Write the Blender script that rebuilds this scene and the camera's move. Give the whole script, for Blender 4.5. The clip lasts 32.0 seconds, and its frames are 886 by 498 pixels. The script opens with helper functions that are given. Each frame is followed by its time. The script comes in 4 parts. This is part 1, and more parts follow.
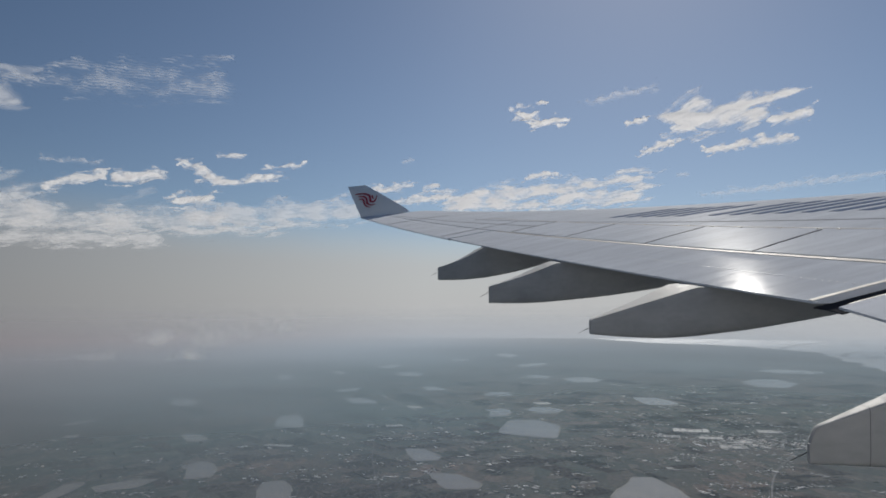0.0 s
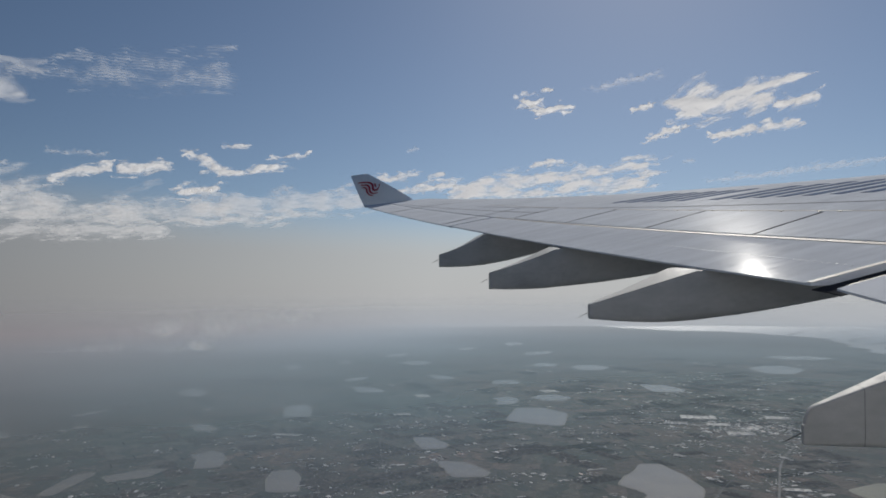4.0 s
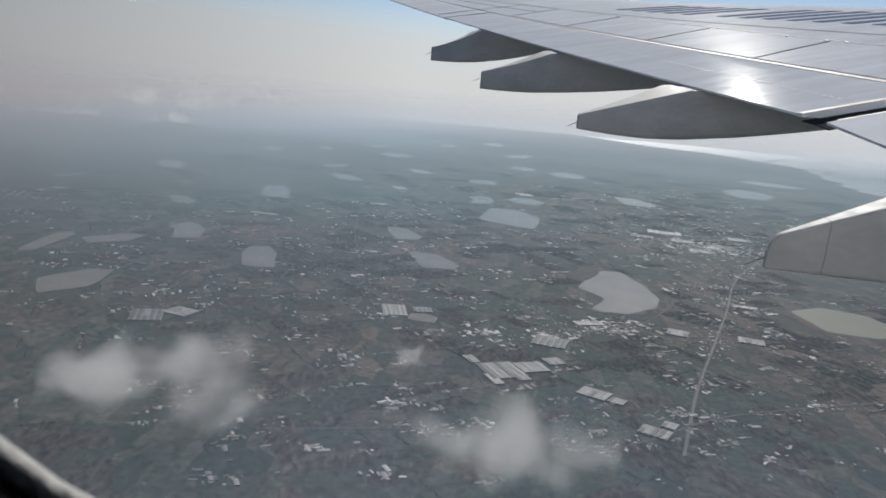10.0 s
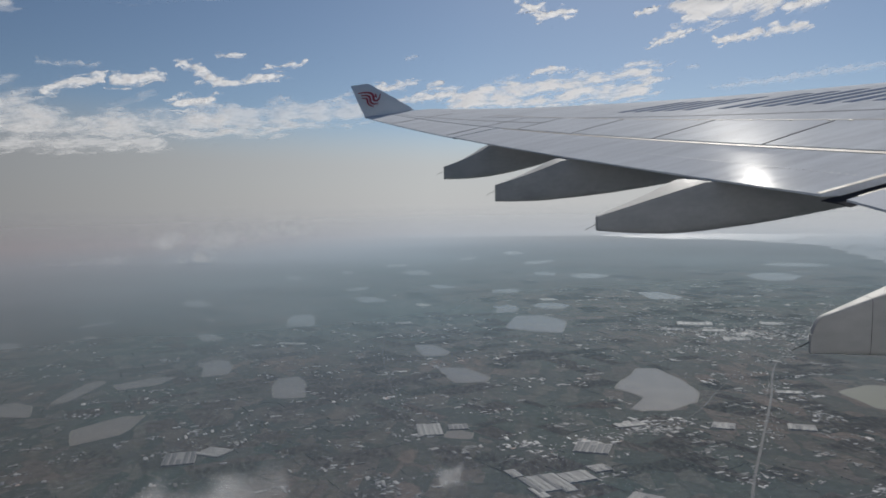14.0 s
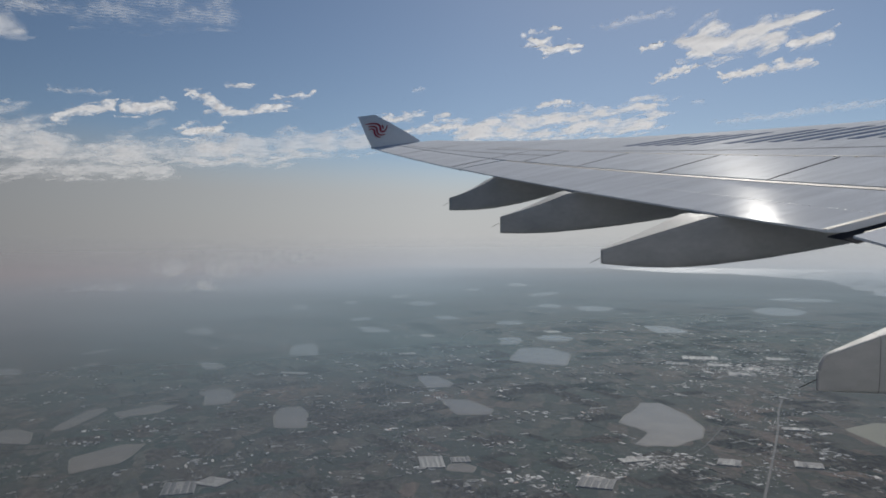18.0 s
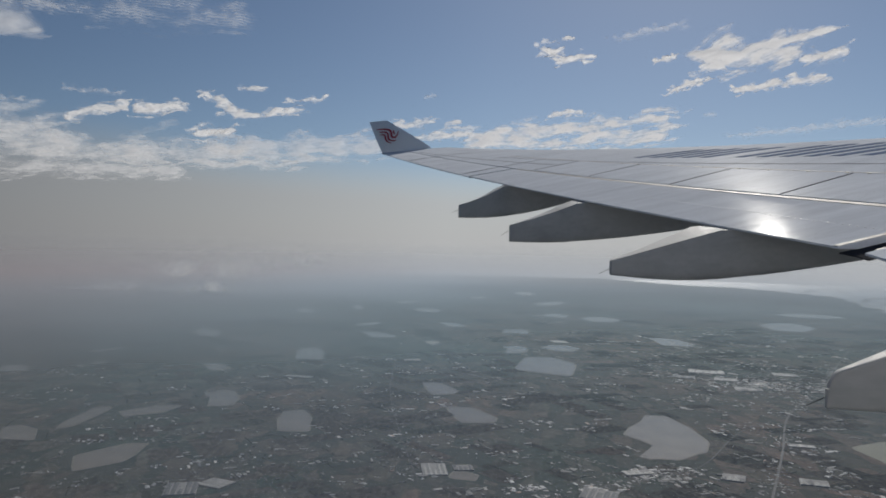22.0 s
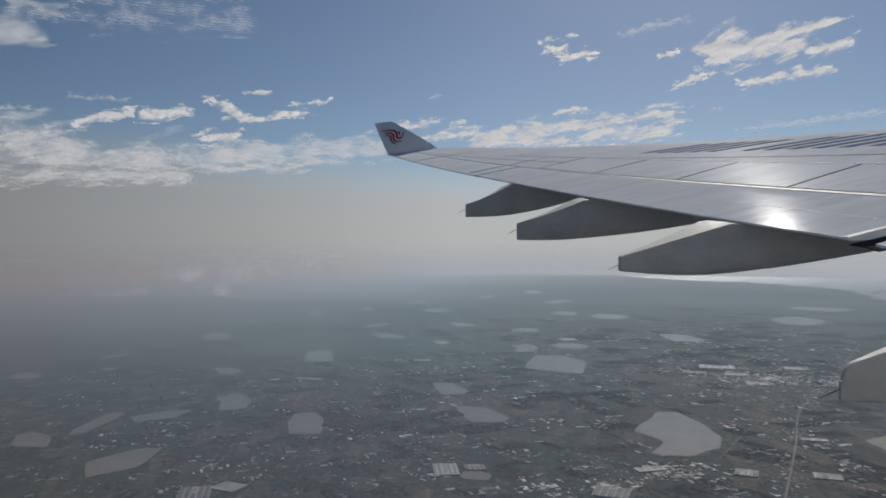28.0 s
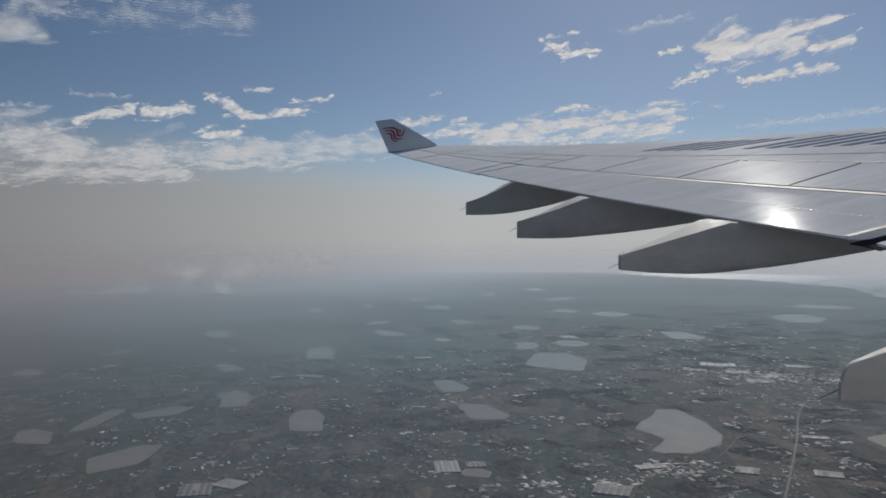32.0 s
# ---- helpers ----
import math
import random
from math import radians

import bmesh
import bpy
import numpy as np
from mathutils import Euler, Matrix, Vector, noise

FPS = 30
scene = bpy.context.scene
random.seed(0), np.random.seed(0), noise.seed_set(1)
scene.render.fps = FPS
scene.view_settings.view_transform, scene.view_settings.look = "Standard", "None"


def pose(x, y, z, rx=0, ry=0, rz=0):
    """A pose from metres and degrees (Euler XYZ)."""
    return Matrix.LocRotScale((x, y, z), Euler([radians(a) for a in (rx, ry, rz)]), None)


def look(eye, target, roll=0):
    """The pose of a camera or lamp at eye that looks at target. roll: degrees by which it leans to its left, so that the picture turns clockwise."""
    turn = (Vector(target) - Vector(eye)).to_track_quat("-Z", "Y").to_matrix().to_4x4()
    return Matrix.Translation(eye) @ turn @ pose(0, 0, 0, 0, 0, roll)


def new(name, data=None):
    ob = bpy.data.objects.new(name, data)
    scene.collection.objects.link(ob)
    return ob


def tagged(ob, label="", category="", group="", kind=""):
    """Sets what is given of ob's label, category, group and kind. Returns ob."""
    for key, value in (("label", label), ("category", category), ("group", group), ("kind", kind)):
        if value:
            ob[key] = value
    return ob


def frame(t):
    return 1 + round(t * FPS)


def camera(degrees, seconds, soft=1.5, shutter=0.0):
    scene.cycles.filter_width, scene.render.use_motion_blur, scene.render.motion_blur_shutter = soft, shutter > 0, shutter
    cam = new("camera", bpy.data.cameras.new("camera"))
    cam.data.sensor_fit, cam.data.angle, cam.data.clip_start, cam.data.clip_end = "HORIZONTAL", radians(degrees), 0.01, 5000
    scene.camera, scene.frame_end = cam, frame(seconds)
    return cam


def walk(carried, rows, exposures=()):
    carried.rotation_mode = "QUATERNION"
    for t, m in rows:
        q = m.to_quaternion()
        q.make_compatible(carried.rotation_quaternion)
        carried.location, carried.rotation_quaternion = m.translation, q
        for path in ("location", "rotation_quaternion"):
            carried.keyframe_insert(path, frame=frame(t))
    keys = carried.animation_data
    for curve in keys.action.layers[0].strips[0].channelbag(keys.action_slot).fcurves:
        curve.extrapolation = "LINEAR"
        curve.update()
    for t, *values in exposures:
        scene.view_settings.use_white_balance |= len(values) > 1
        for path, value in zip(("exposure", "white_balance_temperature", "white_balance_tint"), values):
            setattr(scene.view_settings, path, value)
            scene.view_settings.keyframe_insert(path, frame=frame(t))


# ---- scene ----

# ---------------------------------------------------------------- camera and its way
cam = camera(60.0, 32.0, soft=1.75)
cam.data.dof.use_dof, cam.data.dof.focus_distance, cam.data.dof.aperture_fstop = True, 200.0, 26.0
# seconds, place (x forward along the aircraft, y out of the window, z up), yaw, pitch, roll
PATH = [
    (0, 0.006, -0.02, -0.003, -1.402, 5.003, 0.083), (0.5, 0.011, -0.021, -0.009, -1.39, 5.017, 0.257),
    (1, 0.03, -0.017, -0.005, -1.261, 4.878, 0.634), (1.5, 0.045, -0.011, -0.008, -1.196, 4.848, 0.977),
    (2, 0.05, -0.006, -0.021, -1.309, 4.672, 0.587), (2.5, 0.065, -0.005, -0.024, -1.349, 4.661, 0.643),
    (3, 0.082, -0.004, -0.025, -1.292, 4.687, 1.056), (3.5, 0.085, 0.002, -0.03, -1.194, 4.548, 0.772),
    (5.5, 0.147, 0.007, -0.052, -0.562, 3.181, 0.29), (6, 0.149, 0.005, -0.044, -0.146, 3.364, 2.953),
    (6.5, 0.157, 0.013, -0.043, 0.576, 3.047, 3.513), (7, 0.155, 0.012, -0.055, 0.36, 3.167, 3.416),
    (7.5, 0.143, 0.004, -0.053, 1.153, 2.186, 3.795), (8, 0.132, -0.01, -0.066, 0.933, -1.873, 1.815),
    (8.5, 0.108, -0.053, -0.056, -1.36, -6.073, -0.234), (9, 0.094, -0.063, -0.045, -2.465, -10.37, -1.583),
    (9.5, 0.056, -0.05, -0.035, -2.418, -11.834, -4.5), (10, 0.044, -0.036, -0.026, -2.939, -10.905, -4.968),
    (10.5, 0.035, -0.03, -0.012, -2.967, -5.151, -5.504), (11, 0.03, -0.024, 0.011, -2.245, -2.068, -3.858),
    (11.5, 0.021, -0.025, 0.006, -1.815, -2.276, -1.888), (12, 0.011, -0.025, 0, -1.609, -2.358, -0.436),
    (12.5, 0.006, -0.02, -0.003, -1.294, -2.43, 1.413), (13, 0.004, -0.017, -0.004, -0.927, -2.333, 1.767),
    (13.5, 0.005, -0.017, -0.004, -1.054, -2.529, 1.207), (15.5, 0, -0.01, -0.005, -0.567, -1.613, 1.062),
    (16, 0.001, -0.008, -0.003, -0.412, -1.059, 1.96), (16.5, -0.006, -0.01, -0.01, -0.568, -0.843, 0.793),
    (17, 0.003, -0.001, -0.005, -0.305, -0.483, 0.921), (17.5, 0.004, -0.008, -0.005, -0.465, -0.375, 0.885),
    (18, 0.003, -0.007, 0, -0.546, -0.197, 0.296), (18.5, 0, -0.005, -0.008, -0.518, -0.074, -0.124),
    (19, 0.001, -0.005, -0.005, -0.374, -0.145, -0.133), (19.5, -0.003, -0.001, -0.006, -0.263, -0.012, -0.17),
    (20, -0.001, 0, -0.001, 0, 0, 0), (20.5, -0.005, -0.002, -0.005, 0.085, 0.073, -0.239),
    (21, 0, 0.001, 0, 0.191, 0.001, -0.46), (21.5, -0.002, 0.002, 0.003, 0.488, 0.181, -0.709),
    (22, -0.003, 0.003, 0, 0.049, 0.317, -1.098), (22.5, 0.002, 0.007, 0.001, 0.047, 0.441, -0.915),
    (23, -0.001, 0.003, 0, 0.228, 0.709, -0.912), (23.5, -0.006, -0.004, 0.006, 0.107, 0.797, -0.881),
    (24, -0.008, -0.003, 0.005, 0.159, 0.866, -0.884), (24.5, -0.005, 0.005, 0.003, 0.262, 0.95, -0.661),
    (26.5, 0, 0.008, -0.001, 0.362, -0.032, -1.827), (27, 0.006, 0.009, 0.001, 0.399, -0.12, -2.311),
    (27.5, -0.003, 0.006, -0.001, 0.483, 0.076, -0.237), (28, -0.008, 0.008, -0.005, 0.607, 0.311, 0.025),
    (28.5, -0.005, 0.012, -0.003, 0.634, 0.28, -0.031), (29, -0.007, 0.007, -0.008, 0.634, 0.238, -0.452),
    (29.5, 0.005, 0, 0.002, 0.713, 0.126, -0.228), (30, 0.007, 0, 0.005, 0.708, 0.06, -0.36),
    (30.5, -0.007, 0.013, -0.001, 0.604, 0.105, -0.407), (31, -0.004, 0.021, -0.003, 0.616, 0.127, -0.379),
    (31.5, -0.007, 0.015, 0.002, 0.591, 0.116, -0.214), (32, 0.004, 0.02, 0.007, 0.679, 0.117, -0.018),
]


def eye_pose(x, y, z, yaw, pitch, roll):
    return pose(x, y, z, 0, 0, yaw) @ pose(0, 0, 0, pitch) @ pose(0, 0, 0, 0, roll) @ pose(0, 0, 0, 90)


walk(cam, [(r[0], eye_pose(*r[1:])) for r in PATH],
     [(t, e, 6500, 10) for t, e in ((0, 0.10), (3.5, 0.08), (6, -0.05), (7.8, -0.06), (8.8, 0.28), (9.5, 0.22), (10, 0.54), (10.4, 0.45),
                                    (11, 0.27), (13.5, 0.17), (20, 0.05), (24, 0), (32, 0))])

scene.cycles.transparent_max_bounces = 32

# ---------------------------------------------------------------- sky, sun, haze
SUN_AZ, SUN_EL = 16.8, 34.5
GROUND = -200.0
AIR = pose(0, 0, 0, 0, 0, -4) @ pose(0, 0, 0, 4)      # the aircraft's axes: banked a little, looking 4 degrees aft

sun_data = bpy.data.lights.new("sun", "SUN")
sun_data.energy, sun_data.angle, sun_data.color = 3.2, radians(0.53), (1.0, 0.95, 0.88)
sun = new("sun", sun_data)
sun_dir = Vector((math.sin(radians(SUN_AZ)) * math.cos(radians(SUN_EL)),
                  math.cos(radians(SUN_AZ)) * math.cos(radians(SUN_EL)), math.sin(radians(SUN_EL))))
sun.matrix_world = look(sun_dir * 50, (0, 0, 0))


def link(nt, a, b):
    nt.links.new(a, b)


def node(nt, kind, **values):
    n = nt.nodes.new(kind)
    for key, value in values.items():
        n.inputs[key.replace("_", " ")].default_value = value
    return n


def ramp(nt, fac, stops, smooth=False):
    n = nt.nodes.new("ShaderNodeValToRGB")
    if smooth:
        n.color_ramp.interpolation = "EASE"
    e = n.color_ramp.elements
    while len(e) < len(stops):
        e.new(0.5)
    for item, (at, col) in zip(e, stops):
        item.position = at
        item.color = (*col, 1) if len(col) == 3 else (col[0], col[0], col[0], 1)
    link(nt, fac, n.inputs["Fac"])
    return n


def calc(nt, op, a, b=0.0, c=0.0, clamp=False):
    n = nt.nodes.new("ShaderNodeMath")
    n.operation, n.use_clamp = op, clamp
    for i, v in enumerate((a, b, c)):
        if isinstance(v, (int, float)):
            n.inputs[i].default_value = v
        else:
            link(nt, v, n.inputs[i])
    return n.outputs[0]


world = bpy.data.worlds.new("sky")
scene.world = world
world.use_nodes = True
wt = world.node_tree
wt.nodes.clear()
w_out = wt.nodes.new("ShaderNodeOutputWorld")
w_sky = wt.nodes.new("ShaderNodeTexSky")
w_sky.sky_type, w_sky.sun_disc = "NISHITA", False
w_sky.sun_elevation, w_sky.sun_rotation = radians(SUN_EL), radians(SUN_AZ)
w_sky.altitude, w_sky.air_density, w_sky.dust_density, w_sky.ozone_density = 2000, 1.0, 1.1, 2.0
w_bg = node(wt, "ShaderNodeBackground", Strength=0.0455)
w_geo = wt.nodes.new("ShaderNodeTexCoord")
w_sep = wt.nodes.new("ShaderNodeSeparateXYZ")
link(wt, w_geo.outputs["Generated"], w_sep.inputs[0])
w_deep = calc(wt, "MULTIPLY_ADD", w_sep.outputs[0], 0.018, 0.0525)
link(wt, w_sky.outputs[0], w_bg.inputs[0])
link(wt, calc(wt, "MAXIMUM", calc(wt, "MINIMUM", w_deep, 0.0535), 0.030), w_bg.inputs[1])
w_noise = node(wt, "ShaderNodeTexNoise", Scale=2.2, Detail=4.0, Roughness=0.5)
link(wt, w_geo.outputs["Generated"], w_noise.inputs["Vector"])
# haze over the horizon, deeper towards the tail of the aircraft
w_side = calc(wt, "MULTIPLY_ADD", w_sep.outputs[0], -0.075, 0.105)
w_top = calc(wt, "MULTIPLY_ADD", w_noise.outputs[0], 0.05, w_side)
w_rel = calc(wt, "DIVIDE", w_sep.outputs[2], w_top, clamp=True)
w_fac = ramp(wt, w_rel, [(0.0, (1.0,)), (0.45, (0.9,)), (1.0, (0.0,))], True)
w_tone = ramp(wt, calc(wt, "MULTIPLY_ADD", w_sep.outputs[0], 0.9, 0.5, clamp=True),
              [(0.0, (0.220, 0.221, 0.229)), (0.3, (0.357, 0.358, 0.365)), (0.5, (0.45, 0.453, 0.460)), (1.0, (0.47, 0.473, 0.48))])
w_haze = node(wt, "ShaderNodeBackground", Strength=1.0)
link(wt, w_tone.outputs[0], w_haze.inputs[0])
w_mix = wt.nodes.new("ShaderNodeMixShader")
link(wt, w_fac.outputs[0], w_mix.inputs[0])
link(wt, w_bg.outputs[0], w_mix.inputs[1])
link(wt, w_haze.outputs[0], w_mix.inputs[2])
link(wt, w_mix.outputs[0], w_out.inputs[0])


# ---------------------------------------------------------------- materials
def material(name):
    m = bpy.data.materials.new(name)
    m.use_nodes = True
    nt = m.node_tree
    return m, nt, nt.nodes["Principled BSDF"]


def coords(nt, which="Object", scale=(1, 1, 1)):
    tc = nt.nodes.new("ShaderNodeTexCoord")
    mp = nt.nodes.new("ShaderNodeMapping")
    mp.inputs["Scale"].default_value = scale
    link(nt, tc.outputs[which], mp.inputs["Vector"])
    return mp.outputs[0]


def noise_node(nt, vec, scale, detail=3.0, rough=0.5):
    n = node(nt, "ShaderNodeTexNoise", Scale=scale, Detail=detail, Roughness=rough)
    link(nt, vec, n.inputs["Vector"])
    return n.outputs[0]


def worn(name, base, rough, metal=0.0, spread=0.12, grain=6.0, stretch=(1, 1, 1), bump=0.0, gloss=0.5, patchy=0.08, coat=0.0, coat_rough=0.05):
    """A painted or plain surface with stains at two scales."""
    m, nt, bsdf = material(name)
    v = coords(nt, "Object", stretch)
    a = noise_node(nt, v, grain * 0.12, 4)
    b = noise_node(nt, v, grain, 5, 0.6)
    mixed = calc(nt, "ADD", calc(nt, "MULTIPLY", a, 0.65), calc(nt, "MULTIPLY", b, 0.35))
    lo = tuple(c * (1 - spread) for c in base)
    hi = tuple(min(1, c * (1 + spread)) for c in base)
    r = ramp(nt, mixed, [(0.3, lo), (0.7, hi)])
    link(nt, r.outputs[0], bsdf.inputs["Base Color"])
    rr = ramp(nt, b, [(0.3, (max(0.02, rough - patchy),)), (0.7, (min(1, rough + patchy),))])
    link(nt, rr.outputs[0], bsdf.inputs["Roughness"])
    bsdf.inputs["Metallic"].default_value = metal
    bsdf.inputs["Specular IOR Level"].default_value = gloss
    bsdf.inputs["Coat Weight"].default_value = coat
    if coat:
        cr = ramp(nt, b, [(0.35, (coat_rough * 0.6,)), (0.65, (coat_rough * 1.4,))])
        link(nt, cr.outputs[0], bsdf.inputs["Coat Roughness"])
    if bump:
        bp = node(nt, "ShaderNodeBump", Strength=bump, Distance=0.02)
        link(nt, b, bp.inputs["Height"])
        link(nt, bp.outputs[0], bsdf.inputs["Normal"])
    return m


SKIN = worn("wing_skin", (0.68, 0.705, 0.745), 0.5, 0.0, 0.14, 10.0, (0.4, 3.2, 1), gloss=0.0, coat=0.02, coat_rough=0.33)
PANEL = worn("panel_paint", (0.705, 0.73, 0.77), 0.5, 0.0, 0.14, 11.0, (0.4, 3.2, 1), gloss=0.0, coat=0.03, coat_rough=0.28)
FLAP = worn("flap_paint", (0.67, 0.695, 0.735), 0.5, 0.0, 0.14, 11.0, (0.4, 3.2, 1), gloss=0.0, coat=0.016, coat_rough=0.16)
FAIRING = worn("fairing_paint", (0.43, 0.428, 0.425), 0.6, 0.0, 0.22, 12.0, (1, 1, 2), gloss=0.06)
# FAIRING paint lightened for the inmost fairing, standing in for light bounced there
CANOE = worn("lit_fairing_paint", (0.46, 0.457, 0.45), 0.55, 0.0, 0.18, 12.0, (1, 1, 2), gloss=0.06)
WINGLET = worn("winglet_paint", (0.80, 0.81, 0.825), 0.35, 0.0, 0.06, 3.0)
SEAL = worn("bare_metal", (0.66, 0.60, 0.53), 0.6, 0.0, 0.10, 9.0, gloss=0.1)
RIVET = worn("bright_rivet", (0.78, 0.78, 0.78), 0.5, 0.0, 0.1, 9.0, gloss=0.1)
LINE = worn("panel_joint", (0.25, 0.25, 0.265), 0.8, 0.0, 0.2, 12.0, gloss=0.0)
GAP = worn("dark_gap", (0.05, 0.05, 0.055), 0.8, 0.0, 0.2, 12.0, gloss=0.0)
BLUE = worn("dark_blue_paint", (0.19, 0.235, 0.34), 0.8, 0.0, 0.10, 6.0, gloss=0.0)
RED = worn("red_paint", (0.42, 0.035, 0.06), 0.4, 0.0, 0.08, 6.0)
WICK = worn("black_rod", (0.03, 0.03, 0.03), 0.5)
PLASTIC = worn("cabin_plastic", (0.31, 0.29, 0.235), 0.55, 0.0, 0.15, 40.0, bump=0.05)
RIM = worn("frosted_seal", (0.38, 0.38, 0.37), 0.7, 0.0, 0.35, 260.0, bump=0.3)



def glass():
    """Clear plastic, a trace of green in it."""
    m = bpy.data.materials.new("clear_pane")
    m.use_nodes = True
    nt = m.node_tree
    nt.nodes.clear()
    out = nt.nodes.new("ShaderNodeOutputMaterial")
    clear = node(nt, "ShaderNodeBsdfTransparent", Color=(0.985, 0.99, 0.988, 1))
    link(nt, clear.outputs[0], out.inputs[0])
    return m


GLASS = glass()
WALLS = worn("plain_panel", (0.25, 0.25, 0.25), 0.7, 0.0, 0.05, 4.0)


def ground_material():
    m, nt, bsdf = material("farmland")
    v = coords(nt, "Object")
    warp = node(nt, "ShaderNodeTexNoise", Scale=0.012, Detail=3.0)
    link(nt, v, warp.inputs["Vector"])
    add = nt.nodes.new("ShaderNodeVectorMath")
    add.operation = "MULTIPLY_ADD"
    link(nt, warp.outputs["Color"], add.inputs[0])
    add.inputs[1].default_value = (14, 14, 0)
    link(nt, v, add.inputs[2])
    turn = nt.nodes.new("ShaderNodeMapping")
    turn.inputs["Rotation"].default_value = (0, 0, 0.35)
    turn.inputs["Scale"].default_value = (1.0, 0.45, 1.0)
    link(nt, add.outputs[0], turn.inputs["Vector"])
    plots = node(nt, "ShaderNodeTexVoronoi", Scale=0.055, Randomness=0.75)
    plots.distance = "CHEBYCHEV"
    link(nt, turn.outputs[0], plots.inputs["Vector"])
    tone = nt.nodes.new("ShaderNodeSeparateColor")
    link(nt, plots.outputs["Color"], tone.inputs[0])
    fields = ramp(nt, tone.outputs[0], [(0.0, (0.027, 0.038, 0.032)), (0.3, (0.042, 0.050, 0.043)), (0.55, (0.060, 0.057, 0.050)),
                                         (0.8, (0.086, 0.076, 0.065)), (1.0, (0.036, 0.049, 0.040))])
    edge = node(nt, "ShaderNodeTexVoronoi", Scale=0.055, Randomness=0.75)
    edge.feature, edge.distance = "DISTANCE_TO_EDGE", "CHEBYCHEV"
    link(nt, turn.outputs[0], edge.inputs["Vector"])
    hedge = ramp(nt, edge.outputs["Distance"], [(0.0, (0.5,)), (0.05, (0.0,))])
    mix1 = nt.nodes.new("ShaderNodeMix")
    mix1.data_type = "RGBA"
    link(nt, hedge.outputs[0], mix1.inputs[0])
    link(nt, fields.outputs[0], mix1.inputs[6])
    mix1.inputs[7].default_value = (0.020, 0.032, 0.018, 1)
    large = noise_node(nt, v, 0.0035, 4)
    tint = ramp(nt, large, [(0.36, (0.76, 1.0, 0.95)), (0.5, (1.0, 0.98, 0.95)), (0.64, (1.38, 1.10, 1.0))])
    mix2 = nt.nodes.new("ShaderNodeMix")
    mix2.data_type, mix2.blend_type = "RGBA", "MULTIPLY"
    mix2.inputs[0].default_value = 1.0
    link(nt, mix1.outputs[2], mix2.inputs[6])
    link(nt, tint.outputs[0], mix2.inputs[7])
    fine = noise_node(nt, v, 0.14, 8, 0.72)
    speck = ramp(nt, fine, [(0.36, (0.6,)), (0.5, (0.96,)), (0.60, (1.25,)), (0.68, (1.6,))])
    mix3 = nt.nodes.new("ShaderNodeMix")
    mix3.data_type, mix3.blend_type = "RGBA", "MULTIPLY"
    mix3.inputs[0].default_value = 1.0
    link(nt, mix2.outputs[2], mix3.inputs[6])
    link(nt, speck.outputs[0], mix3.inputs[7])
    link(nt, mix3.outputs[2], bsdf.inputs["Base Color"])
    bsdf.inputs["Roughness"].default_value = 0.9
    bsdf.inputs["Specular IOR Level"].default_value = 0.1
    return m


EARTH = ground_material()
WATER = worn("pond_water", (0.178, 0.153, 0.118), 0.20, 0.0, 0.16, 0.03, gloss=0.06, patchy=0.02)
ROAD = worn("road_surface", (0.048, 0.047, 0.045), 0.85, 0.0, 0.6, 0.25)
SEA = worn("sea_water", (0.27, 0.28, 0.29), 0.4, 0.0, 0.08, 0.01, gloss=0.2)
CONCRETE = worn("house_walls", (0.19, 0.185, 0.175), 0.85, 0.0, 0.2, 0.2)
POOL = worn("pale_pond_water", (0.20, 0.19, 0.135), 0.4, 0.0, 0.14, 0.03, gloss=0.03, patchy=0.02)
BANK = worn("pond_bank", (0.13, 0.12, 0.09), 0.9, 0.0, 0.25, 0.2)


def roof_material(name, dark, light, red, rough=0.45, gloss=0.5, grain=0.0):
    m, nt, bsdf = material(name)
    g = nt.nodes.new("ShaderNodeNewGeometry")
    r = ramp(nt, g.outputs["Random Per Island"], [(0.0, dark), (0.5, tuple(c * 0.8 for c in light) if rough > 0.9 else tuple(c * 0.5 for c in light)), (0.85, light), (0.93, tuple(c * (1.15 if rough > 0.9 else 1.3) for c in light)), (1.0, red)])
    colour = r.outputs[0]
    if grain:
        turn = coords(nt, "Object", (1, 0.4, 1))
        speck = ramp(nt, noise_node(nt, turn, grain, 7, 0.7), [(0.36, (0.5,)), (0.5, (0.95,)), (0.62, (1.5,))])
        mix = nt.nodes.new("ShaderNodeMix")
        mix.data_type, mix.blend_type = "RGBA", "MULTIPLY"
        mix.inputs[0].default_value = 1.0
        link(nt, colour, mix.inputs[6])
        link(nt, speck.outputs[0], mix.inputs[7])
        colour = mix.outputs[2]
    link(nt, colour, bsdf.inputs["Base Color"])
    bsdf.inputs["Roughness"].default_value, bsdf.inputs["Specular IOR Level"].default_value = rough, gloss
    return m


ROOF = roof_material("village_roofs", (0.10, 0.10, 0.11), (0.42, 0.415, 0.40), (0.38, 0.25, 0.18), 0.6, 0.12)
DIM = roof_material("weathered_roofs", (0.075, 0.078, 0.072), (0.26, 0.255, 0.24), (0.20, 0.15, 0.12), 0.7, 0.1)
HALL = worn("sheet_roof", (0.20, 0.20, 0.19), 0.65, 0.0, 0.25, 0.3, (1, 6, 1), gloss=0.15)
WHITE = worn("white_sheet_roof", (0.29, 0.285, 0.265), 0.6, 0.0, 0.2, 0.3, (1, 6, 1), gloss=0.1)
GREYHALL = worn("old_sheet_roof", (0.115, 0.115, 0.115), 0.7, 0.0, 0.25, 0.3, (1, 6, 1), gloss=0.1)
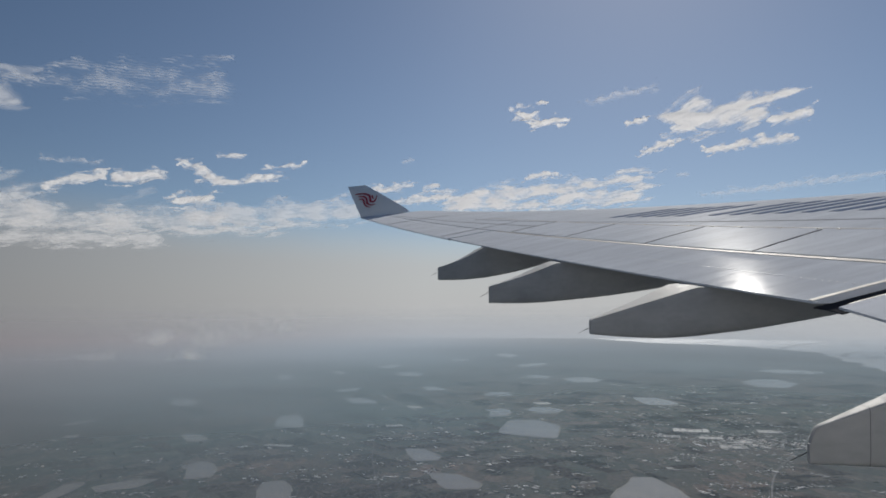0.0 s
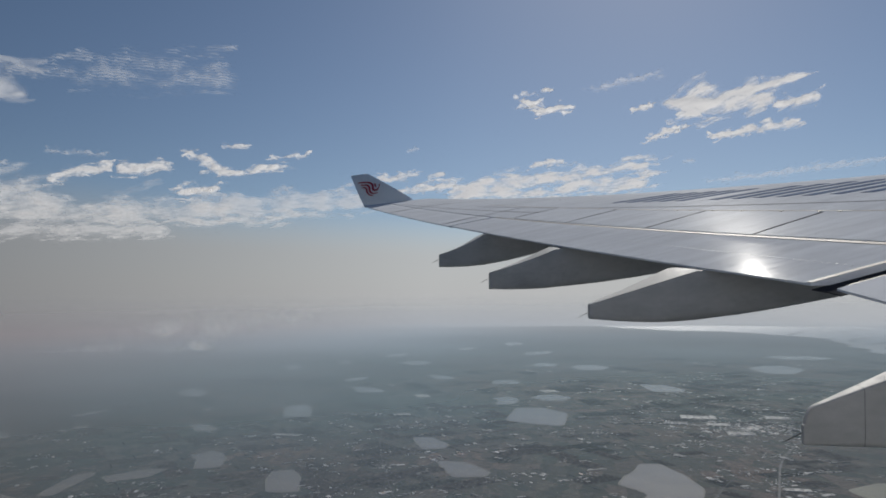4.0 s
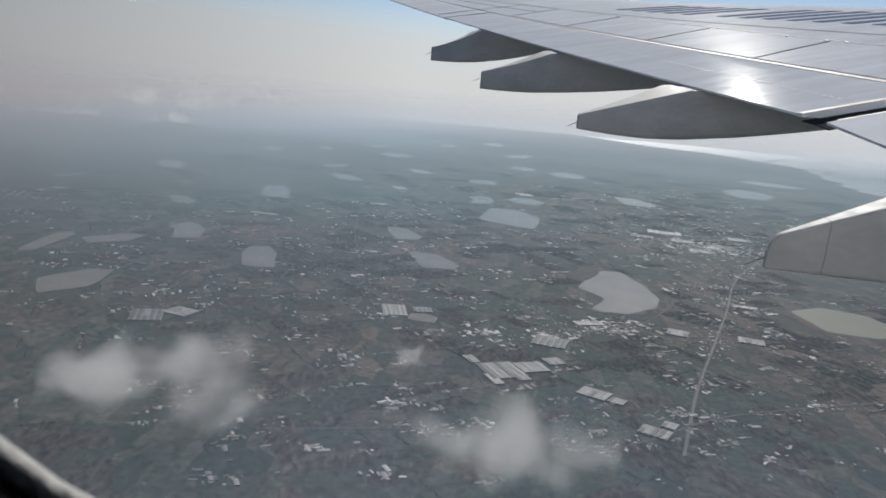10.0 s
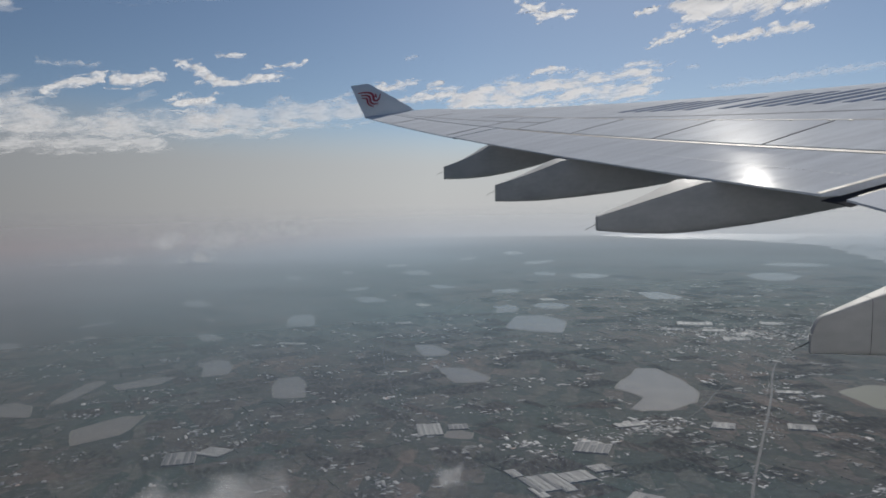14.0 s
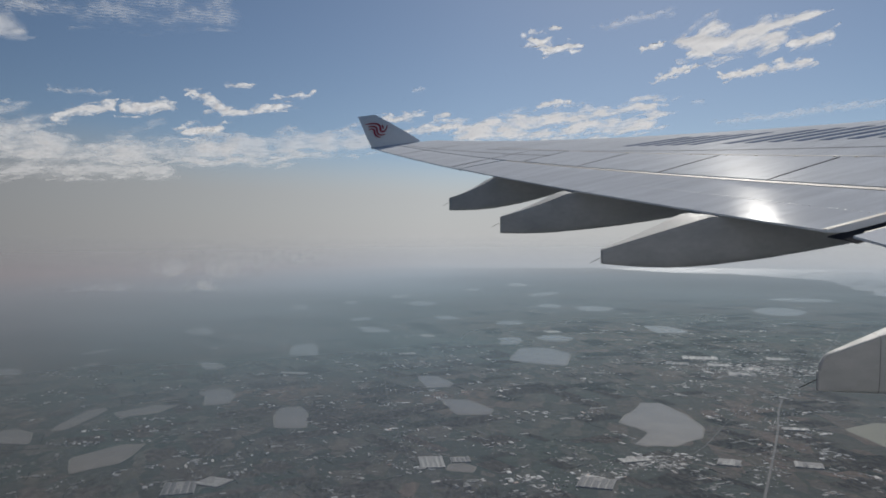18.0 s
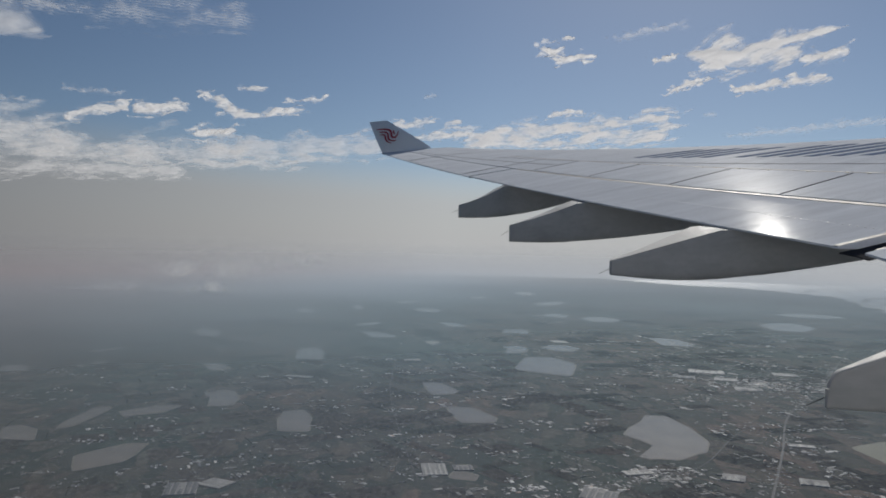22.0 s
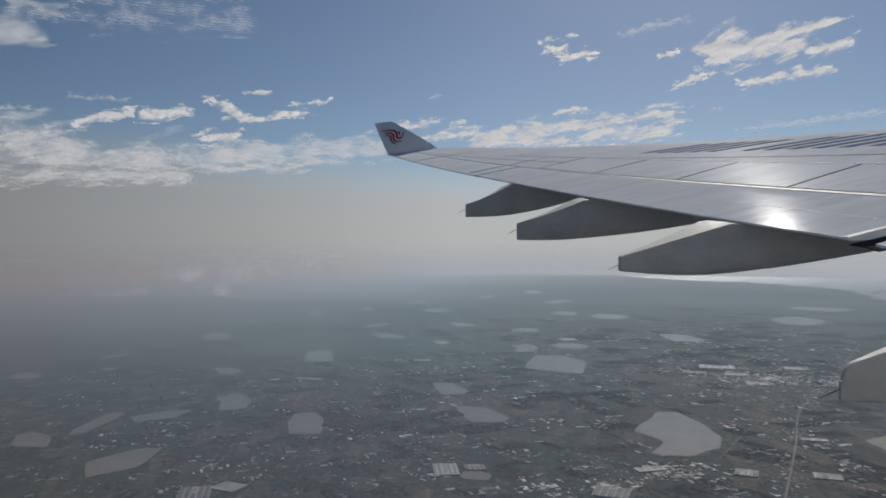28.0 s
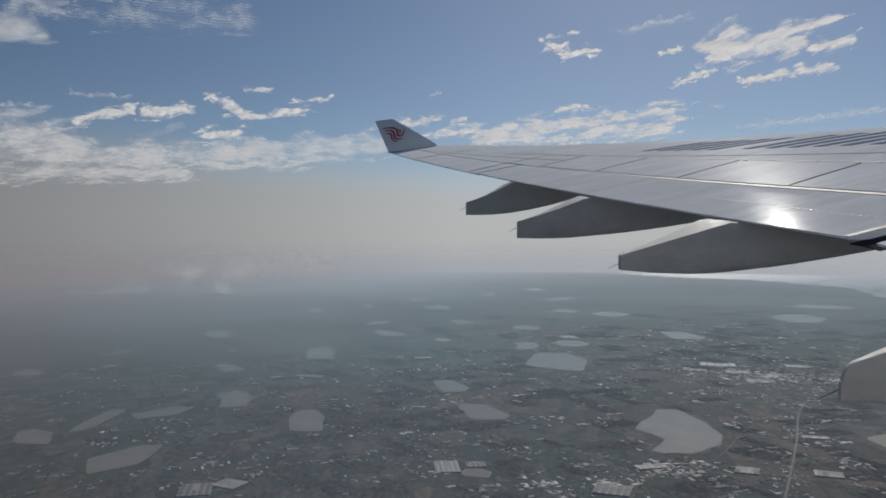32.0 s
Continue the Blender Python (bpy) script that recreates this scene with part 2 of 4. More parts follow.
FIELDS = roof_material("field_crops", (0.052, 0.057, 0.048), (0.074, 0.069, 0.060), (0.088, 0.074, 0.064), 1.0, 0.0, 0.2)
LEAF = worn("far_foliage", (0.040, 0.052, 0.038), 0.9, 0.0, 0.4, 0.4)


def cloud_material(name, strength, fine, soft=0.12, through_light=0.97, depth=0.35, detail=9, ripple=0.0, rough=1.3, drift=None):
    """Cloud: white, lit through and from above; density in the mesh, broken up by fine noise."""
    m = bpy.data.materials.new(name)
    m.use_nodes = True
    nt = m.node_tree
    nt.nodes.clear()
    out = nt.nodes.new("ShaderNodeOutputMaterial")
    dens = nt.nodes.new("ShaderNodeAttribute")
    dens.attribute_name = "cover"
    v = coords(nt, "Object", (1, depth, 1))
    a = noise_node(nt, v, fine, detail, 0.64)
    d = calc(nt, "ADD", dens.outputs["Fac"], calc(nt, "MULTIPLY_ADD", a, rough, -0.5 * rough))
    if drift is not None:
        # fibres drawn out along the wind
        xyz = nt.nodes.new("ShaderNodeSeparateXYZ")
        link(nt, coords(nt, "Object"), xyz.inputs[0])
        fibre = nt.nodes.new("ShaderNodeCombineXYZ")
        link(nt, calc(nt, "MULTIPLY", xyz.outputs[0], 0.16), fibre.inputs[0])
        link(nt, calc(nt, "MULTIPLY_ADD", xyz.outputs[0], drift, xyz.outputs[1]), fibre.inputs[1])
        d = calc(nt, "ADD", d, calc(nt, "MULTIPLY_ADD", noise_node(nt, fibre.outputs[0], 0.9, 5, 0.6), 1.5, -0.68))
    if ripple:
        w = node(nt, "ShaderNodeTexWave", Scale=0.55, Distortion=8.0, Detail=3.0, Detail_Scale=0.9, Detail_Roughness=0.6)
        w.bands_direction = "Y"
        link(nt, v, w.inputs["Vector"])
        d = calc(nt, "ADD", d, calc(nt, "MULTIPLY_ADD", w.outputs["Fac"], ripple, -0.6 * ripple))
    al = calc(nt, "MULTIPLY", calc(nt, "POWER", calc(nt, "DIVIDE", d, soft + 0.35, clamp=True), 1.25), strength, clamp=True)
    dif = node(nt, "ShaderNodeBsdfDiffuse", Color=(0.93, 0.915, 0.895, 1))
    tra = node(nt, "ShaderNodeBsdfTranslucent", Color=(0.93, 0.915, 0.895, 1))
    mx = node(nt, "ShaderNodeMixShader", Fac=through_light)
    link(nt, dif.outputs[0], mx.inputs[1])
    link(nt, tra.outputs[0], mx.inputs[2])
    clear = nt.nodes.new("ShaderNodeBsdfTransparent")
    top = nt.nodes.new("ShaderNodeMixShader")
    link(nt, al, top.inputs[0])
    link(nt, clear.outputs[0], top.inputs[1])
    link(nt, mx.outputs[0], top.inputs[2])
    link(nt, top.outputs[0], out.inputs[0])
    return m


CLOUD = cloud_material("cloud_white", 0.97, 0.30, 0.36, depth=2.4, detail=9, rough=1.5, drift=0.1)
WINDY = cloud_material("cloud_combed", 1.0, 0.30, 0.28, depth=2.0, detail=9, rough=1.3, drift=0.34)
DULL = cloud_material("cloud_dull", 0.62, 0.13, 0.55, depth=2.8, detail=9, rough=1.6, drift=0.06)
THIN = cloud_material("cloud_thin", 0.36, 0.40, 0.4, depth=2.6, detail=8, rough=1.8)
SOFT = cloud_material("cloud_soft", 0.80, 0.10, 0.7, depth=1.5, detail=4, rough=0.8)
VEIL = cloud_material("cloud_ripples", 0.34, 0.5, 0.5, depth=1.3, detail=6, ripple=0.55, rough=1.5)
PUFF = cloud_material("cumulus_white", 0.19, 0.06, 0.5, 0.5, 1.0, 5, rough=0.9)
PALE = cloud_material("cumulus_pale", 0.24, 0.012, 0.7, 0.10, 0.8, 3, rough=0.35)


def haze_material():
    m = bpy.data.materials.new("painted_haze")
    m.use_nodes = True
    nt = m.node_tree
    nt.nodes.clear()
    out = nt.nodes.new("ShaderNodeOutputMaterial")
    dens = nt.nodes.new("ShaderNodeAttribute")
    dens.attribute_name = "cover"
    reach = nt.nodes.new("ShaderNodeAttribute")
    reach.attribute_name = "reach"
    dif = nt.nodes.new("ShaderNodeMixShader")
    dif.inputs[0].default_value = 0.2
    # haze of distance put into the sheet's colour: blue near, greyer far off
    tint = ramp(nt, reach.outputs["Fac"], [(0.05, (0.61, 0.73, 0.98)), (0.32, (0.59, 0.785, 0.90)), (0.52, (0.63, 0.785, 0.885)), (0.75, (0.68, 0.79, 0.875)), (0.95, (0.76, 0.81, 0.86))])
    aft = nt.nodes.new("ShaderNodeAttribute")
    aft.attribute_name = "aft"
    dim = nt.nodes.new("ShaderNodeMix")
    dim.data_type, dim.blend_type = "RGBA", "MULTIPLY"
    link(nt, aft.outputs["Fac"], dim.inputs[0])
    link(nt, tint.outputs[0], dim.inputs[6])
    # tail side painted darker, in place of weaker sunlit scatter there
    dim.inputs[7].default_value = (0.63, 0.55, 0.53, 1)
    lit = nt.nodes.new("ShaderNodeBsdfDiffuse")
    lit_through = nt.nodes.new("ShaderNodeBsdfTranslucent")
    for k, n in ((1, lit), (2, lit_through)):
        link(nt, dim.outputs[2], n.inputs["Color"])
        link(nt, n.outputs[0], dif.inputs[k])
    clear = nt.nodes.new("ShaderNodeBsdfTransparent")
    top = nt.nodes.new("ShaderNodeMixShader")
    v = coords(nt, "Object")
    a = noise_node(nt, v, 0.0012, 4)
    room = calc(nt, "MULTIPLY", dens.outputs["Fac"], calc(nt, "SUBTRACT", 1.0, dens.outputs["Fac"]))
    k = calc(nt, "MULTIPLY_ADD", room, calc(nt, "MULTIPLY_ADD", a, 0.9, -0.45), dens.outputs["Fac"], clamp=True)
    link(nt, k, top.inputs[0])
    link(nt, clear.outputs[0], top.inputs[1])
    link(nt, dif.outputs[0], top.inputs[2])
    link(nt, top.outputs[0], out.inputs[0])
    return m


HAZE = haze_material()


# ---------------------------------------------------------------- builders
def mesh_from(name, verts, faces, mat, smooth=False):
    me = bpy.data.meshes.new(name)
    me.from_pydata([tuple(v) for v in verts], [], faces)
    me.materials.append(mat)
    if smooth:
        me.polygons.foreach_set("use_smooth", [True] * len(me.polygons))
    me.update()
    return me


def part(name, me, parent, label=""):
    ob = new(name, me)
    ob.parent = parent
    return tagged(ob, label)


def empty(name, m, label, category, group="", kind=""):
    ob = new(name)
    ob.matrix_world = m
    ob.empty_display_size = 0.5
    return tagged(ob, label, category, group, kind)


def loft(rings, closed=True, caps=True):
    """Vertices and faces through rings of equal length."""
    n = len(rings[0])
    verts = [p for r in rings for p in r]
    faces = []
    for i in range(len(rings) - 1):
        for j in range(n if closed else n - 1):
            k = (j + 1) % n
            faces.append((i * n + j, i * n + k, (i + 1) * n + k, (i + 1) * n + j))
    if caps and closed:
        faces.append(tuple(range(n))[::-1])
        faces.append(tuple(range((len(rings) - 1) * n, len(rings) * n)))
    return verts, faces


def smooth_by_angle(me, degrees=35):
    bm = bmesh.new()
    bm.from_mesh(me)
    bmesh.ops.recalc_face_normals(bm, faces=bm.faces)
    for f in bm.faces:
        f.smooth = True
    for e in bm.edges:
        if len(e.link_faces) == 2 and e.calc_face_angle(0) > radians(degrees):
            e.smooth = False
    bm.to_mesh(me)
    bm.free()
    return me


# ---------------------------------------------------------------- the wing
KINK = 6.7


def te_x(y):
    return 3.0 if y < KINK else 3.0 - 0.36 * (y - KINK)


def te_z(y):
    d = y - KINK
    return -0.37 + 0.0757 * d + (0.00122 * d * d if d > 0 else 0)


def chord(y):
    le = 10.3 - 0.6 * (y - KINK) if y > KINK else 10.3 + 0.75 * (KINK - y)
    return le - te_x(y)


def hinge(y):
    """Distance from the trailing edge to the front of the flap."""
    return 1.2 - 0.02 * (y - KINK)


def top_z(y, d):
    """Height of the upper skin d metres ahead of the trailing edge."""
    c = chord(y)
    crest = 0.87 * c
    slope = min(0.23, 0.185 - 0.0068 * (y - 12.5))
    full = slope * crest
    if d <= crest:
        return te_z(y) + full * (1 - (1 - d / crest) ** 1.2)
    u = (d - crest) / (c - crest)
    return te_z(y) + full - 0.055 * c * (1 - math.sqrt(max(0.0, 1 - u * u)))


def low_z(y, d):
    c = chord(y)
    u = min(1.0, d / c)
    return top_z(y, d) - 0.02 - c * 0.26 * u * math.sqrt(max(0.0, 1 - u))


def on_wing(y, d, lift=0.0):
    return (te_x(y) + d, y, top_z(y, d) + lift)


def under_wing(y, d, lift=0.0):
    return (te_x(y) + d, y, low_z(y, d) + lift)


def span(a, b, step):
    n = max(1, round((b - a) / step))
    return [a + (b - a) * i / n for i in range(n + 1)]


wing = empty("aircraft_wing", AIR, "swept grey airliner wing with raised winglet and flap fairings", "wing")


def wing_section(y):
    c, h = chord(y), hinge(y)
    ds = [h + (0.87 * c - h) * i / 9 for i in range(10)] + [c * u for u in (0.9, 0.93, 0.96, 0.985, 1.0)]
    up = [on_wing(y, d) for d in ds]
    low = [under_wing(y, d) for d in reversed(ds[:-1])]
    return up + low


verts, faces = loft([wing_section(y) for y in span(0.05, 26.2, 0.6)])
part("wing_box", smooth_by_angle(mesh_from("wing_box", verts, faces, SKIN)), wing, "pale grey upper wing skin")


def trailing_panel(name, a, b, label, mat=FLAP, droop=0.0):
    rings = []
    for y in span(a, b, 0.25):
        h = hinge(y) - 0.018
        ds = [0.0, 0.04, h * 0.25, h * 0.5, h * 0.75, h * 0.95, h]
        up = [Vector(on_wing(y, d, -droop * (1 - d / h) - (0.012 if d == h else 0))) for d in ds]
        low = [Vector(under_wing(y, d, -droop * (1 - d / h))) for d in reversed(ds)]
        rings.append(up + low)
    v, f = loft(rings)
    return part(name, smooth_by_angle(mesh_from(name, v, f, mat)), wing, label)


trailing_panel("inboard_flap", 0.4, 6.50, "grey inboard flap")
trailing_panel("outboard_flap", 6.86, 16.75, "grey outboard flap")
trailing_panel("inboard_aileron", 16.92, 21.4, "grey aileron beside the flap", PANEL, 0.01)
trailing_panel("outboard_aileron", 21.44, 25.3, "grey outer aileron", PANEL, 0.01)
trailing_panel("tip_fairing", 25.33, 26.2, "fixed grey tip edge", SKIN)


def surface_patch(name, quad, mat, lift, thick, label="", n=6, m=4):
    """A thin plate lying on the upper skin: quad gives (y, d) of its four corners, aft-in, aft-out, fore-out, fore-in."""
    (a, b, c, d) = quad
    grid = []
    for i in range(n + 1):
        for j in range(m + 1):
            s, t = i / n, j / m
            y = (a[0] * (1 - s) + b[0] * s) * (1 - t) + (d[0] * (1 - s) + c[0] * s) * t
            q = (a[1] * (1 - s) + b[1] * s) * (1 - t) + (d[1] * (1 - s) + c[1] * s) * t
            grid.append((y, q))
    top = [on_wing(y, q, lift) for y, q in grid]
    bot = [on_wing(y, q, lift - thick) for y, q in grid]
    w, k = m + 1, len(grid)
    faces = []
    for i in range(n):
        for j in range(m):
            p = i * w + j
            faces.append((p, p + w, p + w + 1, p + 1))
            faces.append((k + p, k + p + 1, k + p + w + 1, k + p + w))
    ring = [i * w for i in range(n + 1)] + [n * w + j for j in range(1, m + 1)] + [i * w + m for i in range(n - 1, -1, -1)] + [j for j in range(m - 1, 0, -1)]
    for p, q in zip(ring, ring[1:] + ring[:1]):
        faces.append((p, q, k + q, k + p))
    return part(name, smooth_by_angle(mesh_from(name, top + bot, faces, mat)), wing, label)


# spoilers between the hinge line and the wing box, edges square to the hinge
STOPS = [6.95, 9.19, 11.3, 13.65, 15.85]
for a, b in zip(STOPS[:-1], STOPS[1:]):
    fore = 1.05
    surface_patch("spoiler", ((a + 0.02, hinge(a) + 0.0), (b - 0.02, hinge(b) + 0.0), (b + 0.28, hinge(b) + fore), (a + 0.32, hinge(a) + fore)),
                  PANEL, 0.012, 0.03, "pale grey spoiler panel")
for a, b in ((2.2, 4.4), (4.44, 6.6)):
    surface_patch("spoiler", ((a, hinge(a)), (b, hinge(b)), (b, hinge(b) + 1.0), (a, hinge(a) + 1.0)), PANEL, 0.012, 0.03, "pale grey spoiler panel")
for b in STOPS:
    h = hinge(b)
    surface_patch("spoiler_gap", ((b - 0.010, h), (b + 0.010, h), (b + 0.313, h + 1.05), (b + 0.293, h + 1.05)), GAP, 0.016, 0.004, "dark gap between spoilers", 1, 6)
surface_patch("spar_joint", ((7.1, 2.36), (20.0, 2.02), (20.0, 2.03), (7.1, 2.374)), SEAL, 0.004, 0.006, "fine pale joint along the spar", 24, 1)
# bright lip along the flap and the shadow gaps in the skin
surface_patch("flap_seal", ((6.95, 1.112), (16.6, 0.946), (16.6, 0.960), (6.95, 1.178)), SEAL, 0.006, 0.01, "bright bare metal lip", 20, 1)
for d0, y0, y1 in ((2.3, 7.2, 25.0), (3.0, 7.5, 20.0)):
    surface_patch("skin_joint", ((y0, d0), (y1, d0 * chord(y1) / chord(y0)), (y1, d0 * chord(y1) / chord(y0) + 0.016), (y0, d0 + 0.022)),
                  LINE, 0.003, 0.006, "thin dark panel joint", 24, 1)
surface_patch("flap_gap", ((6.48, 0.02), (6.88, 0.02), (6.88, 1.16), (6.48, 1.16)), GAP, -0.06, 0.01, "dark gap between flaps", 2, 4)
surface_patch("flap_rib", ((6.58, 0.15), (6.65, 0.15), (6.65, 1.16), (6.58, 1.16)), SEAL, -0.03, 0.03, "pale rib in the gap between flaps", 1, 6)
surface_patch("flap_edge_seal", ((6.87, 0.01), (6.925, 0.01), (6.925, 1.10), (6.87, 1.10)), SEAL, 0.005, 0.02, "bare metal edge of the flap", 1, 6)
surface_patch("aileron_gap", ((16.75, 0.02), (16.92, 0.02), (16.92, 0.97), (16.75, 0.97)), GAP, -0.03, 0.01, "dark gap at the aileron", 2, 4)
surface_patch("skin_joint", ((8.62, 2.42), (8.635, 2.42), (8.93, 3.3), (8.915, 3.3)), LINE, 0.003, 0.006, "thin dark panel joint", 1, 6)
for y in (17.4, 22.4):
    surface_patch("skin_joint", ((y, 0.04), (y + 0.03, 0.04), (y + 0.33, 1.9), (y + 0.3, 1.9)), LINE, 0.004, 0.006, "thin dark panel joint", 1, 6)
# a line of rivets along the flap
for i in range(46):
    y = 6.95 + 0.085 * i
    surface_patch("rivet", ((y, 0.50), (y + 0.02, 0.50), (y + 0.02, 0.509), (y, 0.509)), RIVET, 0.004, 0.006, "", 1, 1)

# small hinge fittings along the front edge of the spoilers
for y in (7.3, 7.7, 8.5, 9.3, 9.6, 10.2, 10.9, 11.5, 12.0, 12.3, 13.1, 14.1, 14.6, 15.4):
    d = hinge(y) + 1.10
    surface_patch("hinge_fitting", ((y, d), (y + 0.05, d), (y + 0.06, d + 0.02), (y + 0.01, d + 0.02)), SEAL, 0.012, 0.012, "small bright hinge fitting", 1, 1)

# slanted dark strokes of the painted lettering, as plain bars
for i in range(14):
    y = 15.1 - 0.42 * i - (0.35 if i > 4 else 0)
    c = chord(y)
    d0, d1 = 0.515 * c, 0.715 * c
    surface_patch("painted_bar", ((y, d0), (y + 0.19, d0), (y - 0.06, d1), (y - 0.25, d1)), BLUE, 0.005, 0.006, "dark blue painted bar", 2, 4)

# winglet, canted outwards
def winglet():
    rings = []
    for s in [i / 8 for i in range(9)]:
        e = s ** 0.9
        y = 26.18 + 0.72 * s ** 1.5
        tx = -3.96 - 0.60 * e
        lx = -2.30 + (-3.95 + 2.30) * s ** 0.95
        tz = 1.50 + 1.18 * e
        lz = 1.76 + 0.98 * e
        ring = []
        for u, th in ((0, 0.012), (0.15, 0.03), (0.4, 0.055), (0.7, 0.065), (0.9, 0.045), (1.0, 0.0)):
            ring.append((tx + (lx - tx) * u, y - th * (1 - 0.5 * s), tz + (lz - tz) * u))
        for u, th in ((0.9, 0.045), (0.7, 0.065), (0.4, 0.055), (0.15, 0.03), (0, 0.012)):
            ring.append((tx + (lx - tx) * u, y + th * (1 - 0.5 * s), tz + (lz - tz) * u))
        rings.append(ring)
    v, f = loft(rings)
    return part("winglet", smooth_by_angle(mesh_from("winglet", v, f, WINGLET)), wing, "pale blue-grey upswept winglet with a red emblem")


fin = winglet()


def winglet_y(x, z):
    """Where the middle plane of the winglet lies at this point, found by halving."""
    lo, hi = 0.0, 1.0
    for _ in range(20):
        s = (lo + hi) / 2
        e = s ** 0.9
        tx, lx = -3.96 - 0.60 * e, -2.30 - 1.65 * s ** 0.95
        at = 1.50 + 1.18 * e + (0.26 - 0.20 * e) * (x - tx) / (lx - tx)
        lo, hi = (s, hi) if at < z else (lo, s)
    return 26.18 + 0.72 * lo ** 1.5


def emblem_stroke(points, width):
    """A flat ribbon on the inner face of the winglet; points are (x, z)."""
    v = []
    for i, (x, z) in enumerate(points):
        a = Vector(points[max(0, i - 1)])
        b = Vector(points[min(len(points) - 1, i + 1)])
        d = (b - a).normalized()
        taper = width * (0.35 + 0.65 * math.sin(math.pi * min(1, (i + 0.6) / (len(points) - 0.2))))
        for s in (-1, 1):
            xx, zz = -3.88 + 1.12 * (x + 3.90) - d.y * s * taper, z + d.x * s * taper
            v.append((xx, winglet_y(xx, zz) - 0.075, zz))
    f = [(2 * i, 2 * i + 1, 2 * i + 3, 2 * i + 2) for i in range(len(points) - 1)]
    part("emblem_stroke", mesh_from("emblem_stroke", v, f, RED), fin, "red painted stroke of the emblem")


def bent(a, b, c, d, n=5):
    """Points of a smooth bend from a to d, drawn towards b and c."""
    out = []
    for i in range(n + 1):
        t = i / n
        w = ((1 - t) ** 3, 3 * t * (1 - t) ** 2, 3 * t * t * (1 - t), t ** 3)
        out.append(tuple(sum(k * p[q] for k, p in zip(w, (a, b, c, d))) for q in (0, 1)))
    return out


emblem_stroke(bent((-4.23, 2.38), (-3.90, 2.44), (-3.73, 2.40), (-3.74, 2.18), 7) + bent((-3.72, 2.12), (-3.62, 2.08), (-3.55, 2.12), (-3.54, 2.34), 5), 0.036)
emblem_stroke(bent((-4.13, 2.29), (-3.92, 2.33), (-3.83, 2.28), (-3.84, 2.10), 7) + bent((-3.82, 2.06), (-3.78, 1.98), (-3.66, 1.97), (-3.58, 2.02), 4), 0.034)
emblem_stroke(bent((-4.10, 2.19), (-3.96, 2.24), (-3.92, 2.18), (-3.92, 2.06), 5) + bent((-3.90, 2.02), (-3.84, 1.93), (-3.80, 1.92), (-3.72, 1.91), 3), 0.030)
emblem_stroke(bent((-3.69, 2.36), (-3.68, 2.28), (-3.66, 2.24), (-3.64, 2.22), 3), 0.028)


